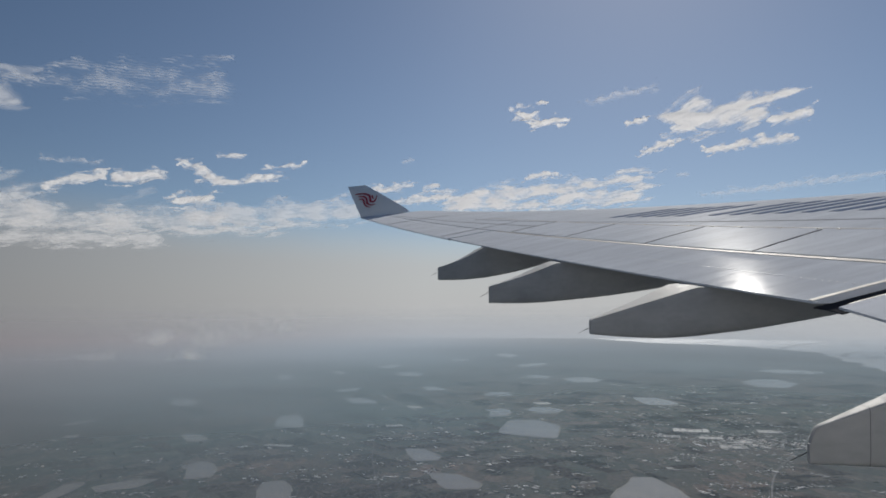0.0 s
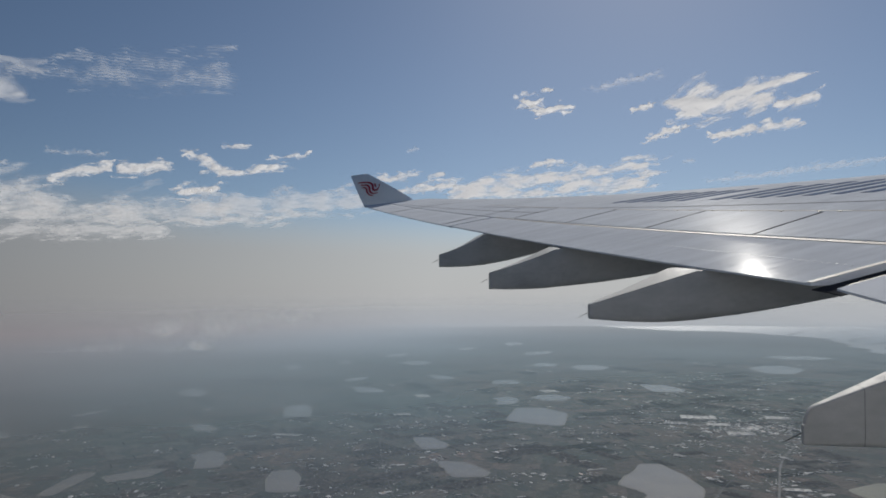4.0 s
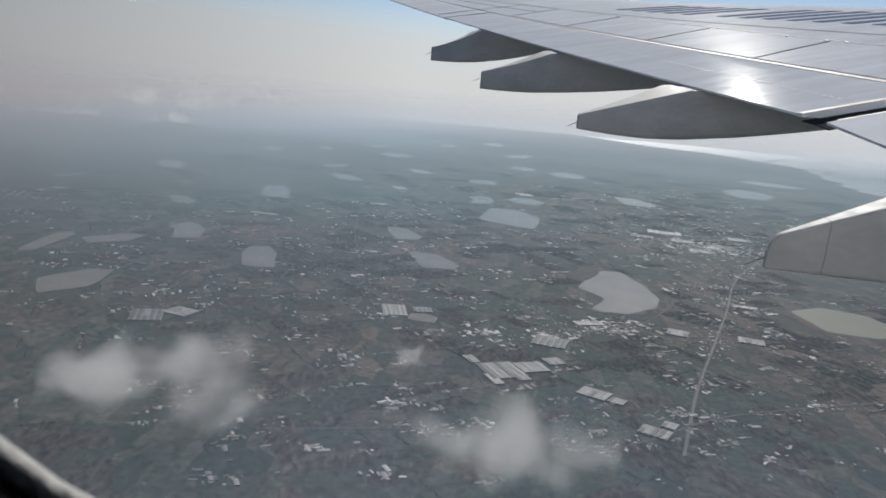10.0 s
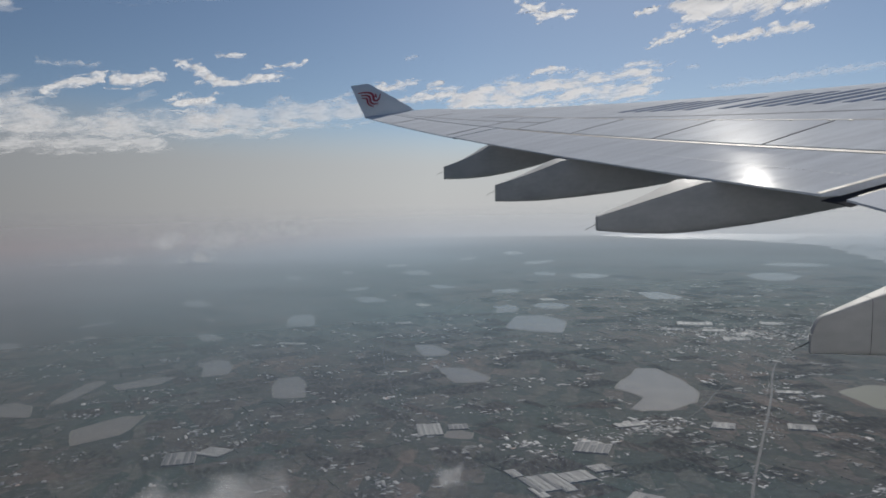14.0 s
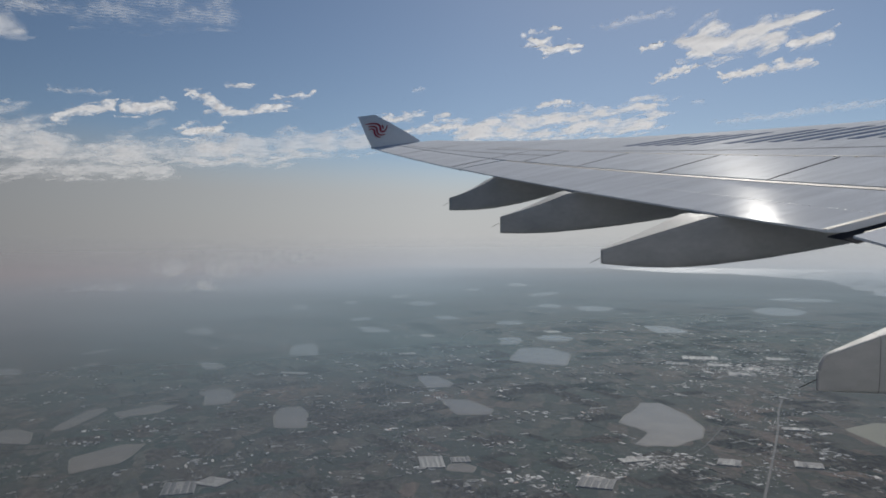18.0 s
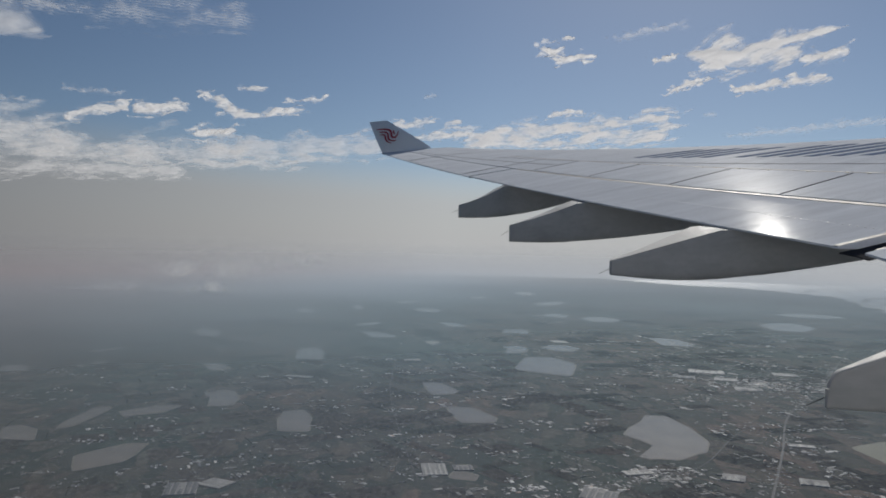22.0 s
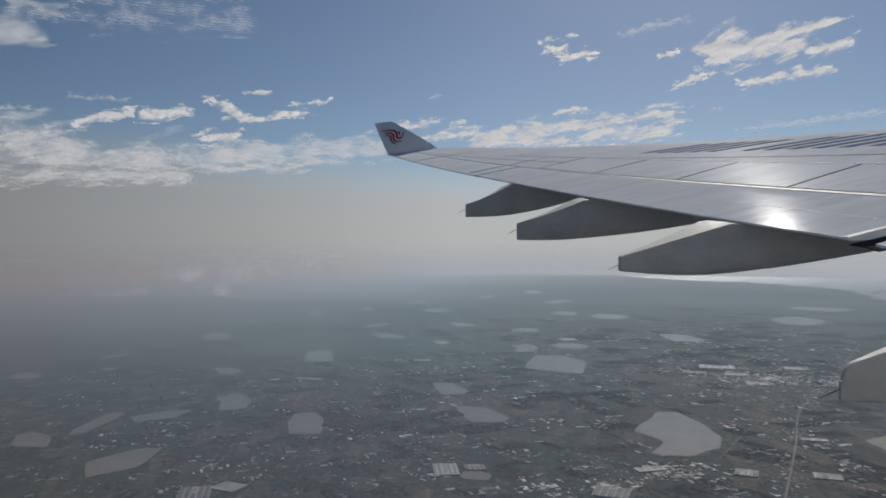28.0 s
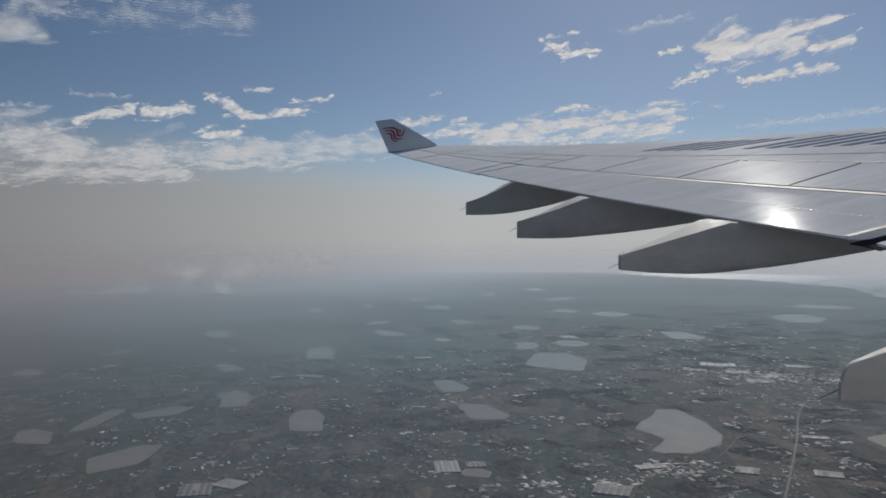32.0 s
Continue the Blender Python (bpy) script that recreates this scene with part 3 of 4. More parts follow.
# ---- flap track fairings: rounded boat shapes under the trailing edge
def fairing(y, xt, zt0, zb0, slope, bottom, length, half, tail=0.42, edge=0.0, deck=1.0, seam=False, crown=0.008, mat=FAIRING, stem=0.14, ridge=0.10, early=1.0):
    """A deep narrow hull with a flat deck that widens from the tail to the wing."""
    rings = []
    for s in [0, 0.0006, 0.002, 0.0045, 0.008, 0.013, 0.02, 0.03] + [i / 22 for i in range(1, 23)]:
        x = xt + length * s ** 1.15
        d = x - te_x(y)
        zt = zt0 + 2 * slope * (x - xt)
        if d > 0.3:
            zt = min(zt, low_z(y, min(d, chord(y) * 0.95)) + 0.02)
        near_end = max(0.0, 1 - (x - xt) / (1.3 * crown))
        zt -= crown * (1 - math.sqrt(max(0.0, 1 - near_end * near_end)))
        zb = zb0
        for (x0, z0), (x1, z1) in zip(bottom[:-1], bottom[1:]):
            if x0 <= x <= x1:
                u = (x - x0) / (x1 - x0)
                zb = z0 + (z1 - z0) * u
        if x > bottom[-1][0]:
            zb = bottom[-1][1] + (x - bottom[-1][0]) * 0.22
        zb = min(zb, zt - 0.01)
        w = half * min(1.0, tail + (1 - tail) * math.sin(min(1, s * 2.2) * math.pi / 2)) * (1 - 0.75 * max(0, s - 0.6) / 0.4)
        h, mid = (zt - zb) / 2, (zt + zb) / 2
        wide = (stem + (deck - stem) * min(1.0, (x - xt) / (te_x(edge) - xt))) * (1 - 0.75 * max(0, s - 0.6) / 0.4)
        reach = min(1.0, (x - xt) / (te_x(edge) - xt))
        near = (y - 0.9 * half * tail) * (1 - reach) + edge * reach
        ring = []
        for k in range(24):
            a = 2 * math.pi * k / 24 + math.pi / 24
            ca, sa = math.cos(a), math.sin(a)
            square = ridge if sa > 0 else 0.34
            vy = near + wide / 2 + wide / 2 * math.copysign(abs(ca) ** square, ca)
            rise = (x - xt) / (te_x(vy) - xt) / early
            top = zt0 + (te_z(vy) - 0.012 - zt0) * (min(1.0, rise) if early < 1 else rise)
            vz = mid + (min(zt, top) - mid) * sa ** square if sa > 0 else mid - h * abs(sa) ** square
            ahead = x - te_x(vy)
            vz = min(vz, low_z(vy, min(max(0.0, ahead), chord(vy) * 0.95)) - 0.006)
            ring.append((x, vy, vz))
        rings.append(ring)
    # rounded tail
    first = rings[0]
    cy, cz = sum(p[1] for p in first) / len(first), (zt0 - crown + zb0) / 2
    rings.insert(0, [(xt - 0.008, cy + (p[1] - cy) * 0.85, cz + (p[2] - cz) * 0.95) for p in first])
    v, f = loft(rings)
    body = part("flap_track_fairing", smooth_by_angle(mesh_from("flap_track_fairing", v, f, mat), 40), wing, "dark grey flap track fairing")
    if seam:
        hoop = rings[10]
        my, mz = sum(p[1] for p in hoop) / len(hoop), sum(p[2] for p in hoop) / len(hoop)
        v, f = loft([[(p[0] + dx, my + (p[1] - my) * 1.006, mz + (p[2] - mz) * 1.004) for p in hoop] for dx in (-0.0015, 0.0015)], True, False)
        part("seam", mesh_from("seam", v, f, GAP), body, "thin dark joint round the fairing")
    # static discharge rod on the tail
    rod = []
    for x, r in ((xt - 0.13, 0.002), (xt - 0.02, 0.004)):
        dz = (x - xt) * 0.5
        rod.append([(x, cy - 0.02 + r * math.cos(a), zt0 - 0.08 - 0.5 * crown + dz + r * math.sin(a)) for a in (0, 1.57, 3.14, 4.71)])
    v, f = loft(rod)
    part("static_rod", mesh_from("static_rod", v, f, WICK), body, "thin dark rod")
    return body


fairing(14.0, -0.71, -0.09, -0.32, 0.385, [(-0.71, -0.32), (-0.45, -0.327), (-0.2, -0.323), (0.1, -0.30), (0.5, -0.235), (0.95, -0.13), (1.45, 0.02)], 3.6, 0.34, edge=14.6, deck=0.34, early=0.96, ridge=0.03)
fairing(11.2, 0.17, -0.35, -0.59, 0.36, [(0.17, -0.59), (0.5, -0.606), (0.9, -0.608), (1.4, -0.575), (1.9, -0.52), (2.4, -0.45), (2.95, -0.36)], 4.4, 0.37, edge=11.5, deck=0.48, early=0.97, ridge=0.03)
fairing(8.4, 1.22, -0.62, -0.78, 0.33, [(1.22, -0.78), (1.6, -0.815), (2.0, -0.83), (2.4, -0.805), (2.9, -0.74), (3.4, -0.655), (3.9, -0.56)], 5.0, 0.35, edge=8.24, deck=0.58, early=0.95, ridge=0.04)
fairing(4.6, 1.945, -0.985, -1.19, 0.47, [(1.945, -1.19), (3.2, -1.21), (4.6, -1.20), (5.6, -1.05)], 5.0, 0.22, 0.16, 4.42, 0.3, seam=True, crown=0.085, mat=CANOE, stem=0.04, ridge=0.2)

# ---------------------------------------------------------------- cabin wall with the window
WY, WX, WZ, WA, WB = 0.072, 0.076, 0.070, 0.162, 0.189


def oval(k, a, b, n=64):
    t = 2 * math.pi * k / n
    c, s = math.cos(t), math.sin(t)
    return math.copysign(abs(c) ** (2 / 2.4), c) * a, math.copysign(abs(s) ** (2 / 2.4), s) * b


def bulge(z):
    """How far the round fuselage falls back at this height beside the window."""
    return 2.82 - math.sqrt(2.82 ** 2 - z * z)


def cabin_wall():
    n = 64
    rings = []
    outer = [(WY + 0.03, s) for s in (1.0, 0.6, 0.3, 0.1)]
    inner = [(WY + 0.03, WA + 0.07, WB + 0.07), (WY + 0.012, WA + 0.03, WB + 0.03), (WY + 0.002, WA + 0.003, WB + 0.003), (WY - 0.004, WA + 0.004, WB + 0.004),
             (WY - 0.02, WA + 0.018, WB + 0.022), (WY - 0.05, WA + 0.05, WB + 0.06), (WY - 0.07, WA + 0.10, WB + 0.11)]
    back = [(WY - 0.072, s) for s in (0.1, 0.3, 0.6, 1.0)]

    def panel(y, s):
        ring = []
        for k in range(n):
            ox, oz = oval(k, WA + 0.11, WB + 0.12)
            t = 2 * math.pi * k / n
            m = max(abs(math.cos(t)), abs(math.sin(t)))
            x, z = ox + (math.cos(t) / m * 1.9 - ox) * s, oz + (math.sin(t) / m * 1.15 - oz) * s
            ring.append((WX + x, y - bulge(z), WZ + z))
        return ring

    for y, s in outer:
        rings.append(panel(y, s))
    for y, a, b in inner:
        ring = []
        for k in range(n):
            x, z = oval(k, a, b)
            ring.append((WX + x, y, WZ + z))
        rings.append(ring)
    for y, s in back:
        rings.append(panel(y, s))
    v, f = loft(rings + [rings[0]], True, False)
    ob = new("wall_window", smooth_by_angle(mesh_from("wall_window", v, f, PLASTIC), 50))
    ob.matrix_world = AIR
    return tagged(ob, "dark cabin side panel with an oval window opening", "cabin wall", "", "structure")


cabin_wall()


def window():
    win = empty("window_1", AIR, "oval cabin window with a frosted worn seal round it", "window", "", "structure")
    rings = []
    n = 96
    for y, g in ((WY + 0.003, 0.0045), (WY - 0.0012, 0.0035), (WY - 0.002, 0.0015), (WY - 0.001, -0.0005), (WY + 0.0015, -0.001), (WY + 0.003, 0.0)):
        ring = []
        for k in range(n):
            x, z = oval(k, WA + g, WB + g, n)
            j = 1 + 0.003 * noise.noise(Vector((x * 90, z * 90, y * 90)))
            ring.append((WX + x * j, y, WZ + z * j))
        rings.append(ring)
    v, f = loft(rings + [rings[0]], True, False)
    n_pane = 48
    disc_of = lambda y: [(WX + oval(k, WA, WB, n_pane)[0], y, WZ + oval(k, WA, WB, n_pane)[1]) for k in range(n_pane)]
    pv, pf = loft([disc_of(WY + 0.016), disc_of(WY + 0.019)])
    pane = part("pane", mesh_from("pane", pv, pf, GLASS), win, "clear window pane")
    pane.visible_shadow = False
    part("window_seal", smooth_by_angle(mesh_from("window_seal", v, f, RIM), 60), win, "pale frosted rubber seal with dirt")


window()


def fuselage_skin():
    n = 64
    rings = []
    for s in (0.0, 0.03, 0.1, 0.25, 0.45, 0.7, 1.0):
        ring = []
        for k in range(n):
            ox, oz = oval(k, WA + 0.10, WB + 0.10)
            t = 2 * math.pi * k / n
            m = max(abs(math.cos(t)), abs(math.sin(t)))
            x = ox + (math.cos(t) / m * 14 - ox) * s
            z = oz + (math.sin(t) / m * 2.4 - oz) * s
            y = WY + 0.045 - (2.82 - math.sqrt(2.82 ** 2 - z * z))
            ring.append((WX + x, y, WZ + z))
        rings.append(ring)
    v, f = loft(rings, True, False)
    k = len(v)
    v += [(x, y - 0.01, z) for x, y, z in v]
    f += [tuple(k + i for i in reversed(q)) for q in f]
    ob = new("wall_fuselage", smooth_by_angle(mesh_from("wall_fuselage", v, f, WINGLET), 40))
    ob.matrix_world = AIR
    return tagged(ob, "white painted curved aircraft side with a window opening", "aircraft side", "", "structure")


fuselage_skin()


def closing_walls():
    def box(name, x0, x1, y0, y1, z0, z1, label):
        v = [(x, y, z) for x in (x0, x1) for y in (y0, y1) for z in (z0, z1)]
        f = [(0, 1, 3, 2), (4, 6, 7, 5), (0, 4, 5, 1), (2, 3, 7, 6), (0, 2, 6, 4), (1, 5, 7, 3)]
        ob = new(name, mesh_from(name, v, f, WALLS))
        ob.matrix_world = AIR
        tagged(ob, label, "cabin wall", "", "structure")
    z0, z1 = WZ - 1.15, WZ + 1.15
    x0, x1 = WX - 1.9, WX + 1.9
    box("floor", x0, x1, -2.5, -0.19, z0 - 0.05, z0, "plain grey cabin floor")
    box("ceiling", x0, x1, -2.5, -0.19, z1, z1 + 0.05, "plain grey cabin ceiling")
    box("wall_aisle", x0, x1, -2.55, -2.5, z0 - 0.05, z1 + 0.05, "plain grey cabin partition")
    for name, xa, xb in (("wall_aft", x0 - 0.05, x0), ("wall_fore", x1, x1 + 0.05)):
        side = [(WY + 0.02 - bulge(q / 8 * 1.15), WZ + q / 8 * 1.15) for q in range(-8, 9)] + [(-2.5, z1), (-2.5, z0)]
        v, f = loft([[(x, p, q) for p, q in side] for x in (xa, xb)])
        ob = new(name, mesh_from(name, v, f, WALLS))
        ob.matrix_world = AIR
        tagged(ob, "plain grey cabin partition", "cabin wall", "", "structure")


closing_walls()

# ---------------------------------------------------------------- the land
# The plain is laid out in its own metres, 200 below the eye, and set down to scale by LAND.
LAND = Matrix.Scale(0.7, 4)


def lay(ob):
    ob.matrix_world = LAND @ ob.matrix_basis
    return ob


def disc(name, radius, z_of, mat, rings, spokes, density=None):
    verts = [(0, 0, z_of(0))]
    rad = [radius * (i / rings) ** 1.8 for i in range(1, rings + 1)]
    for r in rad:
        for k in range(spokes):
            a = 2 * math.pi * k / spokes
            verts.append((r * math.cos(a), r * math.sin(a), z_of(r)))
    faces = [(0, 1 + k, 1 + (k + 1) % spokes) for k in range(spokes)]
    for i in range(rings - 1):
        for k in range(spokes):
            a, b = 1 + i * spokes + k, 1 + i * spokes + (k + 1) % spokes
            faces.append((a, a + spokes, b + spokes, b))
    me = mesh_from(name, verts, faces, mat, True)
    if density:
        at = me.attributes.new("cover", "FLOAT", "POINT")
        at.data.foreach_set("value", [density(Vector(v)) for v in verts])
    return lay(new(name, me))


RIM_OF_LAND = 7060
tagged(disc("ground", RIM_OF_LAND, lambda r: GROUND, EARTH, 40, 96), "dark green and brown patchwork farmland in haze", "farmland", "", "structure")


def ease(a, b, v):
    t = max(0.0, min(1.0, (v - a) / (b - a)))
    return t * t * (3 - 2 * t)


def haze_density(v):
    """Cover of the sheet that imitates haze: thin over the near land, closing up with distance, deepest towards the
    tail, open above the horizon.
    """
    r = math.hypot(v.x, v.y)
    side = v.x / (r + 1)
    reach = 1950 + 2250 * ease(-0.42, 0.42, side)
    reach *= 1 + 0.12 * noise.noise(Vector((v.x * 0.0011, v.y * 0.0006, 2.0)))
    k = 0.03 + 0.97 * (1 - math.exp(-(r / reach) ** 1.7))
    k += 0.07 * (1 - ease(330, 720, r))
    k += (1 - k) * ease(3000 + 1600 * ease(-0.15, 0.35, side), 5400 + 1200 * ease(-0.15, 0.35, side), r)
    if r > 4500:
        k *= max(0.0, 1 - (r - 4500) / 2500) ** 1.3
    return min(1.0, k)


def haze_height(r):
    return -193 + 300 * (r / 7080) ** 3


haze = tagged(disc("haze_sheet", 7080, haze_height, HAZE, 70, 128, haze_density),
              "tinted sheet imitating grey haze over the plain", "haze", "", "structure")
# distance and side values that drive the painted haze colour
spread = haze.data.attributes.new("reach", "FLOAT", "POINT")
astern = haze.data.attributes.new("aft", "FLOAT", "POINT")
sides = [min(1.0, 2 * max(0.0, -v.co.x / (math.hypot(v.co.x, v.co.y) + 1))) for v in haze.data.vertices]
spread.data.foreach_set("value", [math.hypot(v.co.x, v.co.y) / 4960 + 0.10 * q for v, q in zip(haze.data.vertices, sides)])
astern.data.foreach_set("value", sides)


def rounded(pts, cuts=(0.92, 0.86, 0.82)):
    """Cuts the corners of an outline again and again, until it bends softly."""
    for cut in cuts:
        pts = [(p[0] * w + q[0] * (1 - w), p[1] * w + q[1] * (1 - w)) for p, q in zip(pts, pts[1:] + pts[:1]) for w in (cut, 1 - cut)]
    return pts


# outlines of the ponds: across and away, each from -1 to 1
SHAPES = {
    "slab": [(-1, -0.5), (0.8, -1), (1, 0.3), (0.2, 1), (-0.75, 0.9)],
    "wedge": [(-1, 1), (0.1, 0.9), (1, -0.4), (0.8, -0.9), (-0.35, -1)],
    "fin": [(-0.9, -1), (0.3, -0.6), (1, 0.8), (0.3, 1), (-1, 0.2)],
    "bar": [(-1, -1), (-0.5, -0.9), (1, 0.7), (0.9, 1), (0.2, 0.75), (-0.9, -0.5)],
    "block": [(-0.95, -0.9), (0.9, -1), (1, 0.3), (0.65, 1), (-0.6, 0.95), (-0.95, 0.2)],
    "lens": [(-1, 0.1), (-0.5, 0.95), (0.3, 1), (1, 0.1), (0.6, -0.85), (-0.3, -1)],
    "nick": [(-0.7, -1), (0.7, -0.9), (1, 0), (0.8, 0.7), (0.2, 1), (-0.5, 0.7), (-1, 0.75), (-0.85, 0.3), (-0.55, 0.1)],
    "bay": [(-0.62, 1), (0.0, 0.92), (0.6, 0.42), (1, -0.15), (0.85, -0.55), (0.3, -0.9), (-0.25, -1), (-0.58, -0.9), (-0.36, -0.64), (-0.32, -0.44), (-0.6, -0.28), (-1, -0.1), (-0.86, 0.3), (-0.62, 0.55)],
}
POND_SPOTS = []


def pond(x, y, w, depth, shape, mat=None, label="pale grey reservoir pond among dark fields"):
    seed = len(POND_SPOTS) + 1
    POND_SPOTS.append((x, y, w * 0.55 + 5, depth * 0.55 + 8))
    top = empty("pond", pose(x, y, GROUND, 0, 0, -math.degrees(math.atan2(x, y))), label, "pond", "ponds on the plain")
    rnd = random.Random(seed * 13)
    pts = rounded([(a * rnd.uniform(0.92, 1.04), b * rnd.uniform(0.92, 1.04)) for a, b in SHAPES[shape]])
    for name, lift, grow, skin in (("water", 0.25, 0.0, mat or WATER), ("bank", 0.12, 1.6, BANK)):
        v = []
        for a, b in pts:
            wob = 1 + 0.035 * noise.noise(Vector((a * 3 + seed, b * 3, 0))) + 0.02 * noise.noise(Vector((a * 9 + seed, b * 9, 4)))
            far = math.hypot(a * w, b * depth) / 2
            g = 1 + grow * (1 + 0.5 * noise.noise(Vector((a * 4, b * 4, seed)))) / max(8, far)
            v.append((a * w / 2 * wob * g, b * depth / 2 * wob * g, lift))
        part(name, mesh_from(name, v, [tuple(range(len(pts)))], skin), top, "brown earth bank" if name == "bank" else "")
    return lay(top)


pond(-562, 1834, 75, 181, "lens")
pond(-257, 1499, 56, 184, "block")
pond(-383, 1307, 47, 92, "wedge")
pond(-296, 1033, 46, 122, "nick")
pond(-354, 944, 73, 56, "fin")
pond(-416, 904, 60, 112, "bar")
pond(-172, 903, 39, 121, "block")
pond(-314, 738, 71, 91, "fin")
pond(-449, 816, 37, 84, "slab")
pond(-3, 1137, 55, 104, "wedge")
pond(38, 955, 68, 94, "wedge")
pond(190, 1391, 113, 242, "slab")
pond(154, 1620, 56, 135, "nick")
pond(256, 1655, 88, 112, "lens")
pond(542, 1819, 108, 165, "wedge")
pond(1021, 2278, 161, 312, "lens")
pond(254, 862, 93, 229, "bay", label="large pale reservoir with a dark bay bitten out")
pond(-153, 1855, 85, 127, "wedge")
pond(-204, 2124, 69, 117, "fin")
pond(-52, 2695, 114, 213, "lens")
pond(-136, 3104, 99, 213, "fin")
pond(28, 2156, 78, 120, "wedge")
pond(191, 2000, 73, 103, "block")
pond(450, 3174, 127, 299, "fin")
pond(376, 2551, 80, 169, "slab")
pond(497, 2427, 130, 199, "lens")
pond(-651, 1495, 67, 72, "bar")
pond(-694, 1247, 43, 79, "slab")
pond(-459, 2564, 67, 221, "lens")
pond(-306, 2766, 45, 198, "slab")
pond(421, 3962, 116, 348, "lens")
pond(167, 3521, 83, 228, "fin")
pond(1308, 2747, 233, 215, "lens")
pond(22, 691, 26, 28, "slab")
pond(486, 790, 112, 119, "lens", POOL, "bright pale green reservoir among dark fields")


def sea():
    coast = [(1500, 6880), (1560, 6300), (1680, 5800), (1820, 5480), (2001, 5268), (2070, 4900), (2101, 4632), (2130, 4300), (2106, 4110),
             (1970, 3720), (1830, 3300), (1690, 2920), (1680, 2600), (1900, 2200), (2600, 1600)]
    far = [(6600, 1500), (6500, 2500), (5600, 4200), (4500, 5400), (2500, 6580)]
    line = []
    for (a, b), (c, d) in zip(coast[:-1], coast[1:]):
        for k in range(6):
            x, y = a + (c - a) * k / 6, b + (d - b) * k / 6
            line.append((x + 70 * noise.noise(Vector((x * 0.006, y * 0.006, 3))), y + 60 * noise.noise(Vector((x * 0.006, y * 0.006, 9)))))
    v = line + far
    ob = new("sea", mesh_from("sea", [(a, b, GROUND + 0.5) for a, b in v], [tuple(range(len(v)))], SEA))
    return tagged(lay(ob), "flat grey sea beyond the hazy coast", "sea", "", "structure")


sea()


def ribbon(name, points, w, lift, mat, thick=0.0):
    """A strip along points, w wide; with thickness it becomes a low wall."""
    v = []
    for i, p in enumerate(points):
        a, b = Vector(points[max(0, i - 1)]), Vector(points[min(len(points) - 1, i + 1)])
        d = (b - a).normalized()
        for s in (1, -1):
            v.append((p[0] - d.y * w / 2 * s, p[1] + d.x * w / 2 * s, GROUND + lift))
    n = len(points)
    f = [(2 * i, 2 * i + 1, 2 * i + 3, 2 * i + 2) for i in range(n - 1)]
    if thick:
        v += [(x, y, z - thick) for x, y, z in v]
        for i in range(n - 1):
            f += [(2 * i, 2 * i + 2, 2 * n + 2 * i + 2, 2 * n + 2 * i), (2 * i + 1, 2 * n + 2 * i + 1, 2 * n + 2 * i + 3, 2 * i + 3)]
        f += [(0, 2 * n, 2 * n + 1, 1), (2 * n - 2, 2 * n - 1, 4 * n - 1, 4 * n - 2)]
    return lay(new(name, mesh_from(name, v, f, mat)))


def along(points, n=6):
    """More points along a way, bending softly through them."""
    out = []
    for i in range(len(points) - 1):
        p0, p1, p2, p3 = (Vector(points[max(0, min(len(points) - 1, i + k))]) for k in (-1, 0, 1, 2))
        for k in range(n):
            t = k / n
            out.append(tuple(0.5 * (2 * p1 + (p2 - p0) * t + (2 * p0 - 5 * p1 + 4 * p2 - p3) * t * t + (3 * p1 - p0 - 3 * p2 + p3) * t ** 3)))
    return out + [points[-1]]


for way_out, w in (([(2183, 4663), (2400, 5000), (2730, 5420), (3000, 5560), (2990, 5250), (2572, 4960)], 34),
                   ([(2060, 3756), (2250, 4050), (2434, 4217)], 26), ([(2040, 3549), (2240, 3700), (2460, 3720)], 24)):
    tagged(ribbon("breakwater", along(way_out), w, 1.4, BANK, 1.6), "long dark breakwater reaching out into the sea", "breakwater", "breakwaters by the coast")


def wet(x, y):
    return any(((x - px) / pw) ** 2 + ((y - py) / pd) ** 2 < 1 for px, py, pw, pd in POND_SPOTS)


def house_mesh(rnd, n, rx, ry, big=1.0, at=(0, 0)):
    verts, faces = [], []
    for _ in range(n):
        a, r = rnd.random() * 6.283, abs(rnd.gauss(0, 0.5))
        cx, cy = rx * r * math.cos(a), ry * r * math.sin(a)
        if wet(at[0] + cx, at[1] + cy):
            continue
        grow = big * rnd.choice((0.5, 0.6, 0.8, 1.0, 1.5))
        w, l, h = rnd.uniform(0.6, 1.4) * grow, rnd.uniform(1.0, 3.6) * grow, rnd.uniform(0.2, 0.4) * grow
        t = rnd.choice((0.35, 0.35 + math.pi / 2)) + rnd.gauss(0, 0.1)
        c, s = math.cos(t), math.sin(t)
        k = len(verts)
        for z in (0.0, h):
            for dx, dy in ((-w, -l), (w, -l), (w, l), (-w, l)):
                verts.append((cx + dx * c - dy * s, cy + dx * s + dy * c, z))
        for dy in (-l, l):
            verts.append((cx - dy * s, cy + dy * c, h + w * 0.15))
        faces += [(k, k + 1, k + 5, k + 4), (k + 1, k + 2, k + 6, k + 5), (k + 2, k + 3, k + 7, k + 6), (k + 3, k, k + 4, k + 7),
                  (k + 4, k + 5, k + 8), (k + 6, k + 7, k + 9), (k + 5, k + 6, k + 9, k + 8), (k + 7, k + 4, k + 8, k + 9)]
    return verts, faces


def village(x, y, rx, ry, n, seed, big=1.0, mat=None):
    rnd = random.Random(seed)
    v, f = house_mesh(rnd, n, rx, ry, big, (x, y))
    ob = new("village", mesh_from("village", v, f, mat or (DIM if seed % 3 == 2 else ROOF)))
    ob.location = (x, y, GROUND)
    return tagged(lay(ob), "scattered small pale-roofed village houses", "village", "", "stuff")


